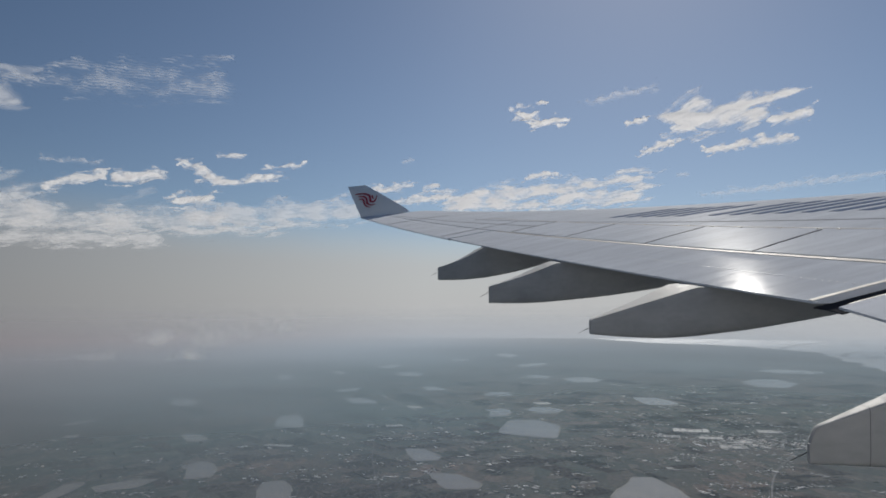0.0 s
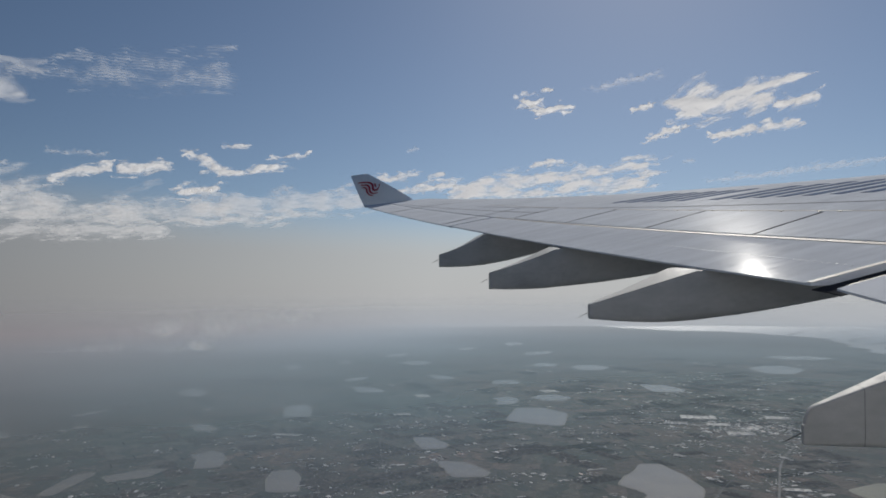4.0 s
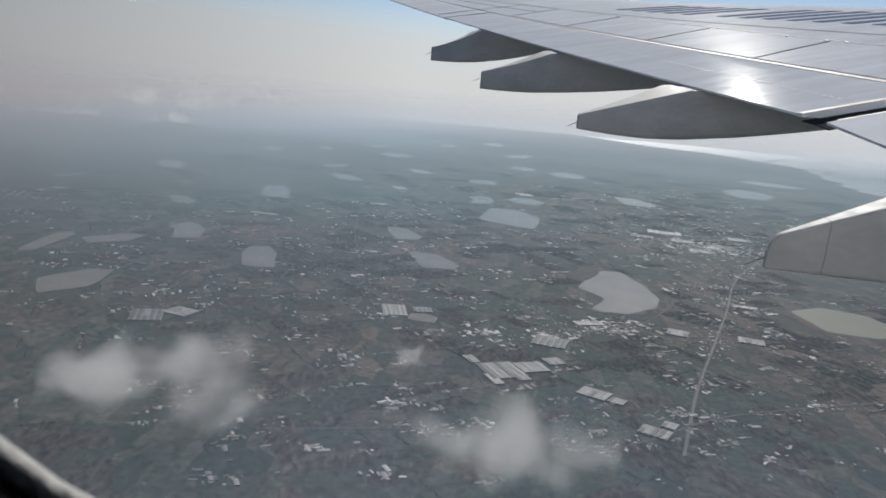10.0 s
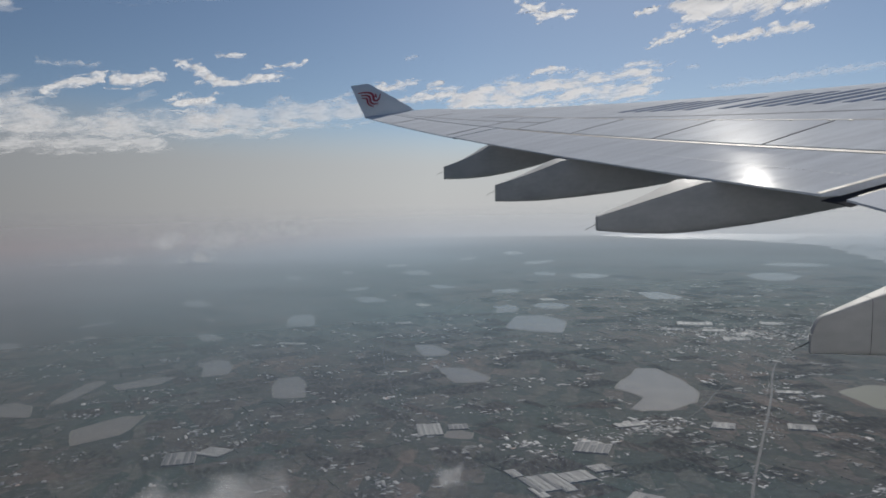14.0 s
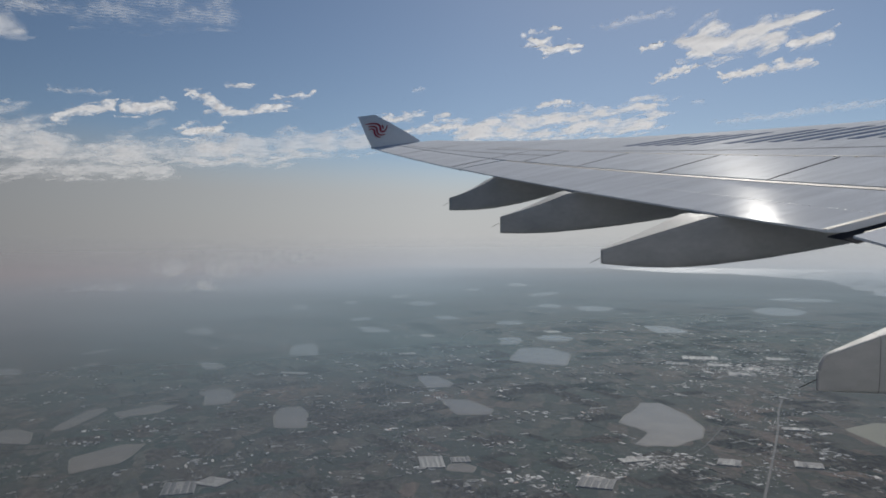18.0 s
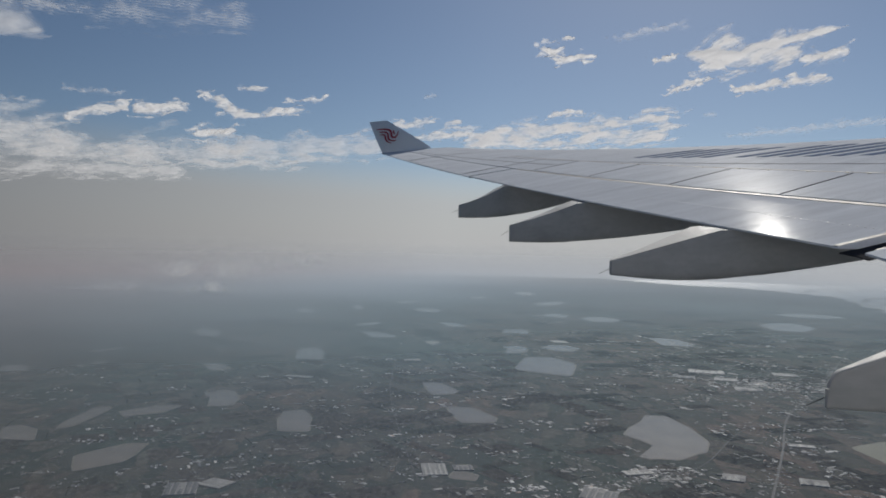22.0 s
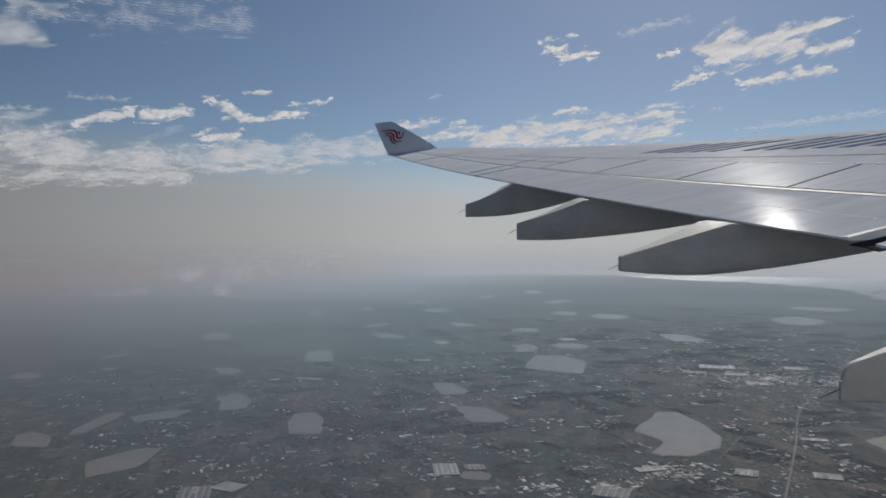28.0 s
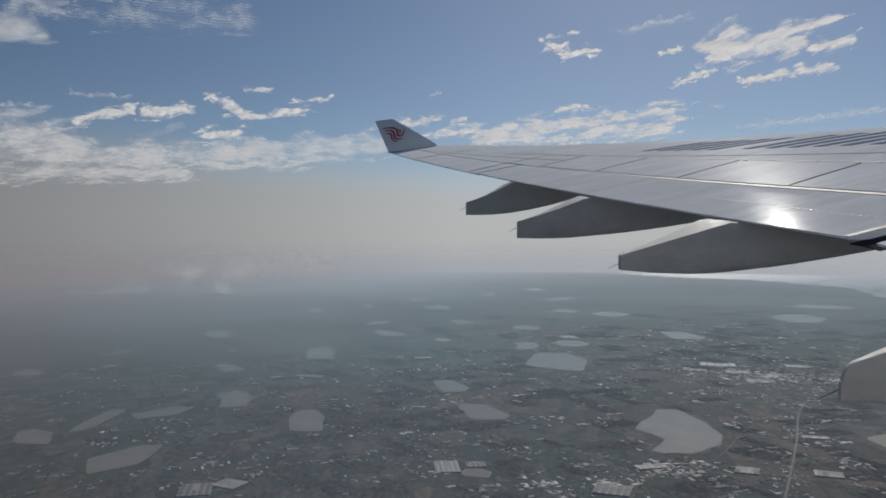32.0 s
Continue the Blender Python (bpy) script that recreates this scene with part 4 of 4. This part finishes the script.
VILLAGES = [(507, 1232, 110, 134, 420), (464, 1330, 62, 69, 90), (586, 1189, 66, 128, 110), (191, 717, 27, 30, 50), (210, 691, 31, 34, 40)]
VILLAGES += [(133, 662, 30, 25, 34), (78, 653, 29, 22, 30), (30, 650, 38, 19, 26), (-137, 981, 36, 43, 16), (-99, 851, 37, 54, 14), (-64, 737, 22, 24, 14)]
VILLAGES += [(-228, 726, 31, 41, 20), (-355, 792, 23, 38, 14), (-175, 686, 20, 21, 16), (-261, 1672, 36, 42, 8), (103, 926, 28, 32, 8), (123, 721, 22, 39, 24)]
VILLAGES += [(396, 815, 25, 33, 16), (371, 729, 22, 44, 20), (-512, 1008, 28, 50, 8), (-612, 1239, 26, 38, 6), (606, 2154, 34, 71, 6), (58, 778, 35, 45, 14)]
VILLAGES += [(-16, 690, 20, 21, 16), (320, 886, 20, 31, 12), (-172, 783, 28, 37, 10), (265, 1204, 27, 44, 10), (65, 1524, 23, 26, 6), (272, 695, 32, 38, 20)]
VILLAGES += [(1, 484, 18, 10, 18), (60, 457, 22, 10, 26), (-89, 369, 30, 9, 34), (-42, 411, 22, 9, 20), (1, 383, 18, 8, 22), (200, 501, 30, 12, 40), (322, 531, 30, 14, 36)]
for i, (x, y, rx, ry, n) in enumerate(VILLAGES):
    village(x, y, rx, ry, n, 100 + i, 1.15 if y > 600 else 0.8)


def inside(rnd, near, far):
    """A place on the plain within the wide wedge outside the window."""
    for _ in range(20):
        y = near * (far / near) ** (rnd.random() ** 0.6)
        x = y * rnd.uniform(-0.85, 0.85)
        if not wet(x, y) and rnd.random() > (y / far - 0.55) / 0.45:
            break
    return x, y


def grain(x, y):
    """The lie of the fields, which bends slowly over the plain."""
    return 0.35 + 0.25 * math.sin(x * 0.004 + y * 0.002)


def parcels(n, seed):
    rnd = random.Random(seed)
    verts, faces = [], []
    for i in range(n):
        x, y = inside(rnd, 330, 3200)
        w, l = rnd.uniform(5, 16) * (0.6 + y / 1800), rnd.uniform(12, 40) * (0.6 + y / 1800)
        t = grain(x, y) + rnd.choice((0, math.pi / 2))
        c, s = math.cos(t), math.sin(t)
        z = 0.02 + 0.0002 * i
        k = len(verts)
        for dx, dy in ((-w, -l), (w, -l * rnd.uniform(0.85, 1)), (w, l), (-w, l * rnd.uniform(0.85, 1))):
            verts.append((x + dx * c - dy * s, y + dx * s + dy * c, z))
        faces.append((k, k + 1, k + 2, k + 3))
    ob = new("fields", mesh_from("fields", verts, faces, FIELDS))
    ob.location = (0, 0, GROUND)
    return tagged(lay(ob), "small green and brown crop fields", "fields", "", "stuff")


def hedges(n, seed):
    rnd = random.Random(seed)
    verts, faces = [], []
    for i in range(n):
        x, y = inside(rnd, 330, 2200)
        t = grain(x, y) + rnd.choice((0, math.pi / 2, math.pi / 2))
        c, s = math.cos(t), math.sin(t)
        for q in range(rnd.randint(4, 16)):
            g = rnd.uniform(0.3, 0.75) * (0.6 + y / 1500)
            px, py = x + q * 2.2 * c + rnd.gauss(0, 0.6), y + q * 2.2 * s + rnd.gauss(0, 0.6)
            if wet(px, py):
                continue
            k = len(verts)
            for a in range(6):
                b = a * math.pi / 3
                verts.append((px + g * rnd.uniform(0.8, 1.2) * math.cos(b), py + g * rnd.uniform(0.8, 1.2) * math.sin(b), 0.2))
                verts.append((px + 0.75 * g * math.cos(b + 0.3), py + 0.75 * g * math.sin(b + 0.3), g * rnd.uniform(0.7, 1.1)))
            verts.append((px, py, g * 1.35))
            for a in range(6):
                m, o = k + 2 * a, k + 2 * ((a + 1) % 6)
                faces += [(m, o, o + 1, m + 1), (m + 1, o + 1, k + 12)]
    ob = new("tree_rows", mesh_from("tree_rows", verts, faces, LEAF))
    ob.location = (0, 0, GROUND)
    return tagged(lay(ob), "dark green rows of trees between fields", "trees", "", "stuff")


parcels(620, 5)
hedges(700, 6)


def farmsteads(n, seed, mat=ROOF, label="tiny pale roofs of scattered farmsteads"):
    rnd = random.Random(seed)
    verts, faces = [], []
    while len(verts) < n * 10:
        cx, cy = inside(rnd, 380, 3000)
        t = grain(cx, cy) + rnd.choice((0, math.pi / 2))
        for _ in range(rnd.randint(1, 13)):
            q, p = rnd.gauss(0, 9) * (0.5 + cy / 1500), rnd.gauss(0, 2.5) * (0.5 + cy / 1500)
            x, y = cx + q * math.cos(t) - p * math.sin(t), cy + q * math.sin(t) + p * math.cos(t)
            if wet(x, y):
                continue
            v, f = house_mesh(rnd, 1, 0.01, 0.01, 0.45 + cy / 1500)
            k = len(verts)
            verts += [(x + a, y + b, c) for a, b, c in v]
            faces += [tuple(q + k for q in p) for p in f]
    ob = new("farmsteads", mesh_from("farmsteads", verts, faces, mat))
    ob.location = (0, 0, GROUND)
    return tagged(lay(ob), label, "farm buildings", "", "stuff")


farmsteads(3000, 90)
farmsteads(6500, 91, DIM, "weathered grey roofs and yards of scattered farmsteads")


def factory(x, y, turn, bays, w, l, h=0.9, mat=None, label="long pale sheet-roofed factory halls"):
    top = empty("factory", pose(x, y, GROUND, 0, 0, turn), label, "factory", "factories on the plain")
    tot, rnd = bays * w, random.Random(int(x * 7 + y))
    v, f = loft([[(-tot / 2, -l / 2, z), (tot / 2, -l / 2, z), (tot / 2, l / 2, z), (-tot / 2, l / 2, z)] for z in (0, h)])
    part("wall", mesh_from("wall", v, f, CONCRETE), top)
    for i in range(bays):
        x0 = -tot / 2 + i * w + 0.12 * w
        x1 = x0 + 0.76 * w
        v, f = loft([[(x0, q, h + 0.02), (x1, q, h + 0.02), (x1, q, h + 0.12), ((x0 + x1) / 2, q, h + 0.12 + 0.05 * w), (x0, q, h + 0.12)] for q in (-l / 2 + 0.3, l / 2 - 0.3 - l * rnd.choice((0, 0, 0.1, 0.3, 0.45, 0.6)))])
        part("roof", mesh_from("roof", v, f, mat or rnd.choice((HALL, HALL, GREYHALL))), top)
    return lay(top)


BRIGHT = "bright white-roofed halls among the fields"
factory(-5, 709, 5, 5, 4.6, 38)
factory(22, 716, 5, 4, 4.6, 18, mat=GREYHALL)
factory(-190, 654, 65, 4, 5.5, 26, mat=WHITE, label=BRIGHT)
factory(-214, 638, 12, 5, 5.2, 34, mat=GREYHALL)
factory(134, 642, -20, 5, 6, 28, mat=GREYHALL)
factory(465, 1349, -15, 5, 12, 40, mat=WHITE, label=BRIGHT)
factory(469, 1266, -15, 4, 9, 30)
factory(471, 1177, -15, 4, 10, 30)
factory(406, 1287, -20, 3, 12, 30, mat=GREYHALL)
factory(595, 1328, -15, 4, 10, 34)
factory(-225, 1217, 75, 3, 6, 46, mat=WHITE, label=BRIGHT)
factory(388, 824, -15, 3, 9, 14, mat=WHITE, label=BRIGHT)
factory(-21, 1711, 10, 3, 10, 50, mat=WHITE, label=BRIGHT)
factory(271, 1775, 10, 3, 12, 44, mat=WHITE, label=BRIGHT)
factory(336, 689, -20, 4, 6, 20)
factory(184, 711, 15, 5, 6, 14, mat=WHITE, label=BRIGHT)
factory(-54, 1427, 10, 3, 10, 26)
factory(-590, 1318, 10, 2, 11, 26, mat=WHITE, label=BRIGHT)
factory(82, 560, 20, 6, 5.0, 34)
factory(107, 572, 20, 4, 6.0, 22)
factory(74, 540, 20, 2, 4.0, 22, mat=WHITE, label=BRIGHT)
factory(146, 524, -35, 5, 4.5, 18)
factory(172, 462, -35, 5, 4.0, 16)
factory(96, 548, 20, 3, 3.5, 14)
factory(128, 590, 20, 5, 3.2, 16)
factory(160, 512, -35, 4, 3.0, 12)
factory(60, 582, 20, 3, 3.0, 18)
factory(186, 474, -35, 3, 3.2, 12)
factory(268, 700, -25, 4, 5, 22)


for points, w in (([(420, 1600), (400, 1474), (364, 1165), (410, 1073), (443, 979)], 1.5),
                  ([(900, 1700), (743, 1446), (564, 1163), (443, 979), (357, 800), (280, 645), (230, 544), (180, 430)], 2.4),
                  ([(443, 979), (347, 888), (249, 735), (173, 689), (85, 628), (-60, 560)], 1.1),
                  ([(-84, 1408), (-74, 1118), (-47, 869), (-19, 676)], 0.9),
                  ([(303, 697), (327, 682), (400, 620)], 1.3),
                  ([(-84, 1408), (-200, 1560), (-273, 1670)], 1.2),
                  ([(-80, 430), (40, 445), (135, 434), (240, 500), (420, 560)], 1.4)):
    tagged(ribbon("road", along(points), w, 0.35, ROAD), "pale narrow country road across the fields", "road", "", "structure")


def roadside(points, n, seed, off=7.0, big=0.62):
    """Small houses strung unevenly along a road."""
    rnd = random.Random(seed)
    way = along(points, 10)
    verts, faces = [], []
    while len(verts) < n * 10:
        i = rnd.randrange(len(way) - 1)
        if noise.noise(Vector((way[i][0] * 0.02, way[i][1] * 0.008, seed))) < -0.1:
            continue
        q, o = rnd.random(), rnd.choice((-1, 1)) * (1.8 + abs(rnd.gauss(0, off)))
        d = (Vector(way[i + 1]) - Vector(way[i])).normalized()
        x = way[i][0] * (1 - q) + way[i + 1][0] * q - d.y * o
        y = way[i][1] * (1 - q) + way[i + 1][1] * q + d.x * o
        if wet(x, y):
            continue
        v, f = house_mesh(rnd, 1, 0.01, 0.01, big)
        k = len(verts)
        verts += [(x + a, y + b, c) for a, b, c in v]
        faces += [tuple(p + k for p in g) for g in f]
    ob = new("roadside_houses", mesh_from("roadside_houses", verts, faces, ROOF))
    ob.location = (0, 0, GROUND)
    return tagged(lay(ob), "small pale-roofed houses strung along a road", "village", "", "stuff")


roadside([(743, 1446), (564, 1163), (443, 979), (357, 800), (280, 645), (230, 544)], 330, 21)
roadside([(443, 979), (347, 888), (249, 735), (173, 689), (85, 628)], 260, 22)
roadside([(420, 1600), (400, 1474), (364, 1165), (410, 1073), (443, 979)], 150, 23, 12, 0.8)
roadside([(-84, 1408), (-74, 1118), (-47, 869), (-19, 676)], 90, 24)
roadside([(-80, 430), (40, 445), (135, 434), (240, 500), (420, 560)], 240, 25, 5, 0.42)
roadside([(380, 1250), (470, 1240), (560, 1230), (660, 1260)], 420, 26, 26, 0.75)
roadside([(520, 1500), (640, 1420), (760, 1400), (900, 1500)], 260, 27, 34, 0.9)


# ---------------------------------------------------------------- clouds
def cloud(x, y, lobes, seed, mat=None, label="ragged white sheet cloud in blue sky", rough=0.55, bite=0.14, step=0.45, flow=0.12):
    """A flat patch of cloud, 43 above the eye. Each lobe is a streak from (u, v) to (u, v), a given half-width wide; v counts
    outwards and is drawn out the more, the farther off the cloud lies. Noise frays the streaks along their length."""
    squash = 43 / math.hypot(x, y)
    rnd = random.Random(seed)
    lobes = [(*q, 1.0) for q in lobes]
    for a, b, c, d, half, _ in list(lobes):
        for _ in range(max(3, min(26, int(math.hypot(c - a, d - b) / half * 1.6)))):
            t, o, g = rnd.uniform(-0.12, 1.12), rnd.choice((-1, 1, 1)) * rnd.uniform(0.5, 1.5) * half, half * rnd.uniform(0.7, 2.2)
            u, v, lean = a + (c - a) * t, b + (d - b) * t + o, rnd.gauss(-0.16, 0.14)
            lobes.append((u - g, v - g * lean, u + g, v + g * lean, max(0.8 * step, half * rnd.uniform(0.14, 0.34)), rnd.uniform(0.25, 0.75)))
    pad = 2.2 * max(q[4] for q in lobes)
    u0, u1 = min(min(q[0], q[2]) for q in lobes) - pad, max(max(q[0], q[2]) for q in lobes) + pad
    v0, v1 = min(min(q[1], q[3]) for q in lobes) - pad, max(max(q[1], q[3]) for q in lobes) + pad
    step = max(step, (u1 - u0) / 150)
    nu, nv = max(4, int((u1 - u0) / step)), max(4, int((v1 - v0) / step * 1.4))
    off = Vector((seed * 7.3, seed * 3.1, seed * 1.7))
    size = max(q[4] for q in lobes) * 1.6
    verts, dens = [], []
    for i in range(nu + 1):
        for j in range(nv + 1):
            u, v = u0 + (u1 - u0) * i / nu, v0 + (v1 - v0) * j / nv
            q = Vector((u * 0.42 / size, (v + flow * u) / size, 0)) + off
            du = size * 0.55 * noise.noise(q * 1.3 + Vector((9, 2, 5))) + size * 0.15 * noise.noise(q * 2.6 + Vector((1, 7, 5)))
            dv = size * 0.32 * noise.noise(q * 1.3 + Vector((3, 8, 1))) + size * 0.12 * noise.noise(q * 2.6 + Vector((2, 4, 3)))
            best = -1.0
            for a, b, c, d, half, full in lobes:
                wx, wy = c - a, d - b
                t = max(0.0, min(1.0, ((u + du - a) * wx + (v + dv - b) * wy) / (wx * wx + wy * wy)))
                thin = 1.15 * half * (0.35 + 0.65 * math.sin(math.pi * (0.12 + 0.76 * t)))
                best = max(best, min(full, 1.6 * (1 - math.hypot((u + du - a - t * wx) * 0.6, v + dv - b - t * wy) / thin)))
            k = noise.fractal(q * 1.7, 0.85, 2.1, 3)
            edge = min(1.0, min(i, nu - i, j, nv - j) / 5)
            dens.append((0.72 * best + rough * k - bite) * edge - (1 - edge) * 0.8)
            verts.append((u, v, 0.5 * k))
    faces = []
    for i in range(nu):
        for j in range(nv):
            p = i * (nv + 1) + j
            if max(dens[p], dens[p + 1], dens[p + nv + 1], dens[p + nv + 2]) > -0.45:
                faces.append((p, p + nv + 1, p + nv + 2, p + 1))
    me = mesh_from("cloud", verts, faces, mat or CLOUD, True)
    at = me.attributes.new("cover", "FLOAT", "POINT")
    at.data.foreach_set("value", dens)
    ob = new("cloud", me)
    ob.matrix_world = pose(x, y, 43, 0, 0, -math.degrees(math.atan2(x, y))) @ Matrix.Diagonal((1, 1 / squash, 1, 1))
    return tagged(ob, label, "cloud", "clouds in the sky")


BANKS, WISP, VEILS = "long ragged bank of white cloud", "thin torn wisp of high cloud", "thin rippled high cloud"
cloud(-111, 241, [(-7.5, 3.2, -0.6, -0.8, 1.84), (-2.2, 0.2, 9.5, -2.3, 1.44)], 1)
cloud(-87, 235, [(-7.7, 1.3, 1.4, -0.7, 1.92), (-0.2, 0.1, 6.3, -0.7, 1.36)], 2)
cloud(-56, 222, [(-14.2, -1.6, -8.7, 0.6, 0.96), (-10.2, 0.4, -3.3, 4.8, 1.6), (-5.1, 5.2, 14.4, 1.7, 1.2), (-2.9, -3.2, 2.3, -3.4, 0.4), (9.9, -0.9, 18.0, -1.8, 0.48)], 3)
cloud(-86, 285, [(-5.7, 0.8, 5.6, -0.8, 2.2)], 4)
cloud(-158, 276, [(-16.0, 1.6, 15.7, -1.6, 3.0)], 5, DULL, BANKS, bite=0.2)
cloud(-207, 367, [(-21.8, -3.1, 18.4, -5.5, 7.4), (-27.0, 6.8, 31.5, 4.0, 5.6)], 6, DULL, BANKS, bite=0.2)
cloud(-168, 386, [(-30.2, -2.7, 14.7, -4.6, 5.3), (-19.5, 5.6, 38.9, 3.5, 3.7)], 7, DULL, BANKS, bite=0.0)
cloud(-110, 364, [(-38.2, 0.9, 9.4, -3.6, 5.0), (-8.2, 3.2, 37.1, 0.1, 2.8)], 8, DULL, BANKS, bite=0.0)
cloud(-59, 335, [(-41.7, 1.2, 2.3, -2.0, 4.5), (-4.7, -1.7, 32.1, -3.2, 3.5), (-13.2, 4.3, 23.3, 2.2, 1.8)], 9, DULL, BANKS, bite=0.0)
cloud(-6, 267, [(-10.8, -1.2, 1.6, -2.6, 1.2), (-4.4, 3.3, 13.9, 1.0, 1.8)], 10)
cloud(39, 271, [(-33.2, 2.6, -5.0, -1.4, 4.0), (-10.9, -1.1, 32.3, -4.0, 2.2), (-27.5, 4.0, 35.7, 1.1, 2.8)], 11, None, "long drawn-out streaks of white cloud")
cloud(36, 232, [(-4.7, 0.3, 4.6, -0.3, 0.7)], 12)
cloud(24, 160, [(-5.1, -0.8, 0.7, 1.3, 1.0), (-1.1, 2.3, 6.7, 1.6, 1.0), (-3.3, -1.6, 2.2, -2.4, 0.3)], 13, WINDY, step=0.3)
cloud(63, 159, [(-9.2, -0.7, 0.1, -0.8, 3.4), (-3.2, 1.7, 6.7, 0.5, 2.8), (1.2, -1.3, 13.0, -3.8, 1.3), (-9.0, 1.5, -2.2, 4.1, 1.1)], 14, WINDY, step=0.3, flow=0.35)
cloud(80, 188, [(-8.7, 1.2, -0.6, -0.0, 0.9), (-1.9, 0.1, 10.3, -1.1, 1.1)], 15, WINDY, step=0.3, flow=0.3)
cloud(79, 161, [(-3.7, 0.4, 3.5, -0.4, 1.3)], 16, WINDY, step=0.3, flow=0.3)
cloud(60, 190, [(-4.8, 1.4, 4.5, -1.3, 0.7)], 17, WINDY, step=0.3, flow=0.4)
cloud(47, 166, [(-2.2, 0.3, 2.2, -0.3, 0.6)], 18, WINDY, step=0.3)
cloud(38, 146, [(-5.9, 1.0, 5.5, -0.9, 0.7)], 19, THIN, WISP, step=0.3)
cloud(79, 230, [(-1.8, -0.1, 1.8, 0.1, 0.4)], 20, THIN, WISP, step=0.3)
cloud(-4, 210, [(-1.8, 0.4, 1.8, -0.3, 0.4)], 21, THIN, WISP, step=0.3)
cloud(-129, 225, [(-3.6, 0.4, 3.6, -0.4, 0.8)], 22, THIN, WISP)
cloud(-97, 211, [(-6.3, -0.1, 6.5, 0.1, 0.6)], 23, THIN, WISP)
cloud(-90, 151, [(-6.7, 0.4, 4.6, -1.9, 3.4), (-4.9, 2.2, 6.8, -0.7, 1.8)], 24, SOFT, "soft rounded white cloud high up", 0.3, 0.05)
cloud(-50, 141, [(-13.8, 1.5, 2.1, 1.1, 2.2), (-1.0, 1.3, 13.1, -0.2, 2.0), (-10.4, -0.7, 10.3, -2.8, 2.0)], 25, VEIL, VEILS, 0.6, 0.3)
cloud(-73, 136, [(-7.5, 1.1, 7.5, -1.1, 1.6)], 26, VEIL, VEILS, 0.6, 0.3)
cloud(95, 268, [(4.0, 0.4, 57.2, -3.8, 1.2)], 27, THIN, "long thin streak of white cloud", 0.2, 0.1)


def cumulus(x, y, z, r, flat, seed, label="small soft white cumulus drifting below the wing", n=18, mat=PUFF, octaves=5, ragged=1.0):
    """A soft heap, flat below and billowing above, made of thin slanting veils through its whole depth."""
    off = Vector((seed * 11.3, seed * 5.7, seed * 2.9))
    verts, dens, faces = [], [], []
    nu, ns = 30, 20
    for i in range(n):
        w = (2 * (i + 0.5) / n - 1) * 0.6
        at = {}
        for a in range(nu + 1):
            for b in range(ns + 1):
                u, q = (2 * a / nu - 1) * 1.25, (2 * b / ns - 1) * 0.95
                p = Vector((u, q * 0.87 - w * 0.5, q * 0.5 + w * 0.87 + 0.28))
                f = ragged * noise.fractal(p * 1.9 + off, 0.75, 2.1, octaves)
                big = noise.noise(p * 1.1 + off)
                e = 1 - (p.x / 1.05) ** 2 - (p.y / 0.65) ** 2 - ((p.z - 0.1) / (flat * (0.75 if p.z > 0.1 else 0.35))) ** 2
                at[a, b] = (len(verts), 0.62 * e + 1.0 * f + 0.5 * big - 0.05)
                verts.append((p.x * r, p.y * r, p.z * r))
                dens.append(at[a, b][1])
        for a in range(nu):
            for b in range(ns):
                ring = [at[a, b], at[a + 1, b], at[a + 1, b + 1], at[a, b + 1]]
                if max(d for _, d in ring) > -1.1 or (a == nu // 2):
                    faces.append(tuple(k for k, _ in ring))
        if i:
            mid = (nu // 2) * (ns + 1) + ns // 2
            size = (nu + 1) * (ns + 1)
            faces.append((i * size + mid, (i - 1) * size + mid, (i - 1) * size + mid + 1))
    me = mesh_from("cumulus", verts, faces, mat, True)
    me.normals_split_custom_set_from_vertices([(0, -0.3, 0.954)] * len(verts))
    at = me.attributes.new("cover", "FLOAT", "POINT")
    at.data.foreach_set("value", dens)
    ob = new("cumulus", me)
    ob.location = (x, y, z)
    return tagged(lay(ob), label, "cloud", "low clouds")


cumulus(-135, 427, -182, 56, 0.75, 2)
cumulus(64, 372, -184, 48, 0.75, 7)
cumulus(10, 530, -186, 16, 0.8, 4, n=12)
# small heaps that stand out of the haze far off
HEAPS = "small pale cumulus standing out of the haze"
for i, (x, z, r, flat) in enumerate(((-813, -72, 92, 0.50), (-1040, -88, 80, 0.34), (-1340, -172, 120, 0.26),
                                     (-560, -46, 60, 0.36), (-920, -152, 46, 0.4))):
    cumulus(x, 3000, z - 0.2 * r, 1.5 * r, 1.6 * flat, 40 + i, HEAPS, 9, PALE, 3, 0.7)
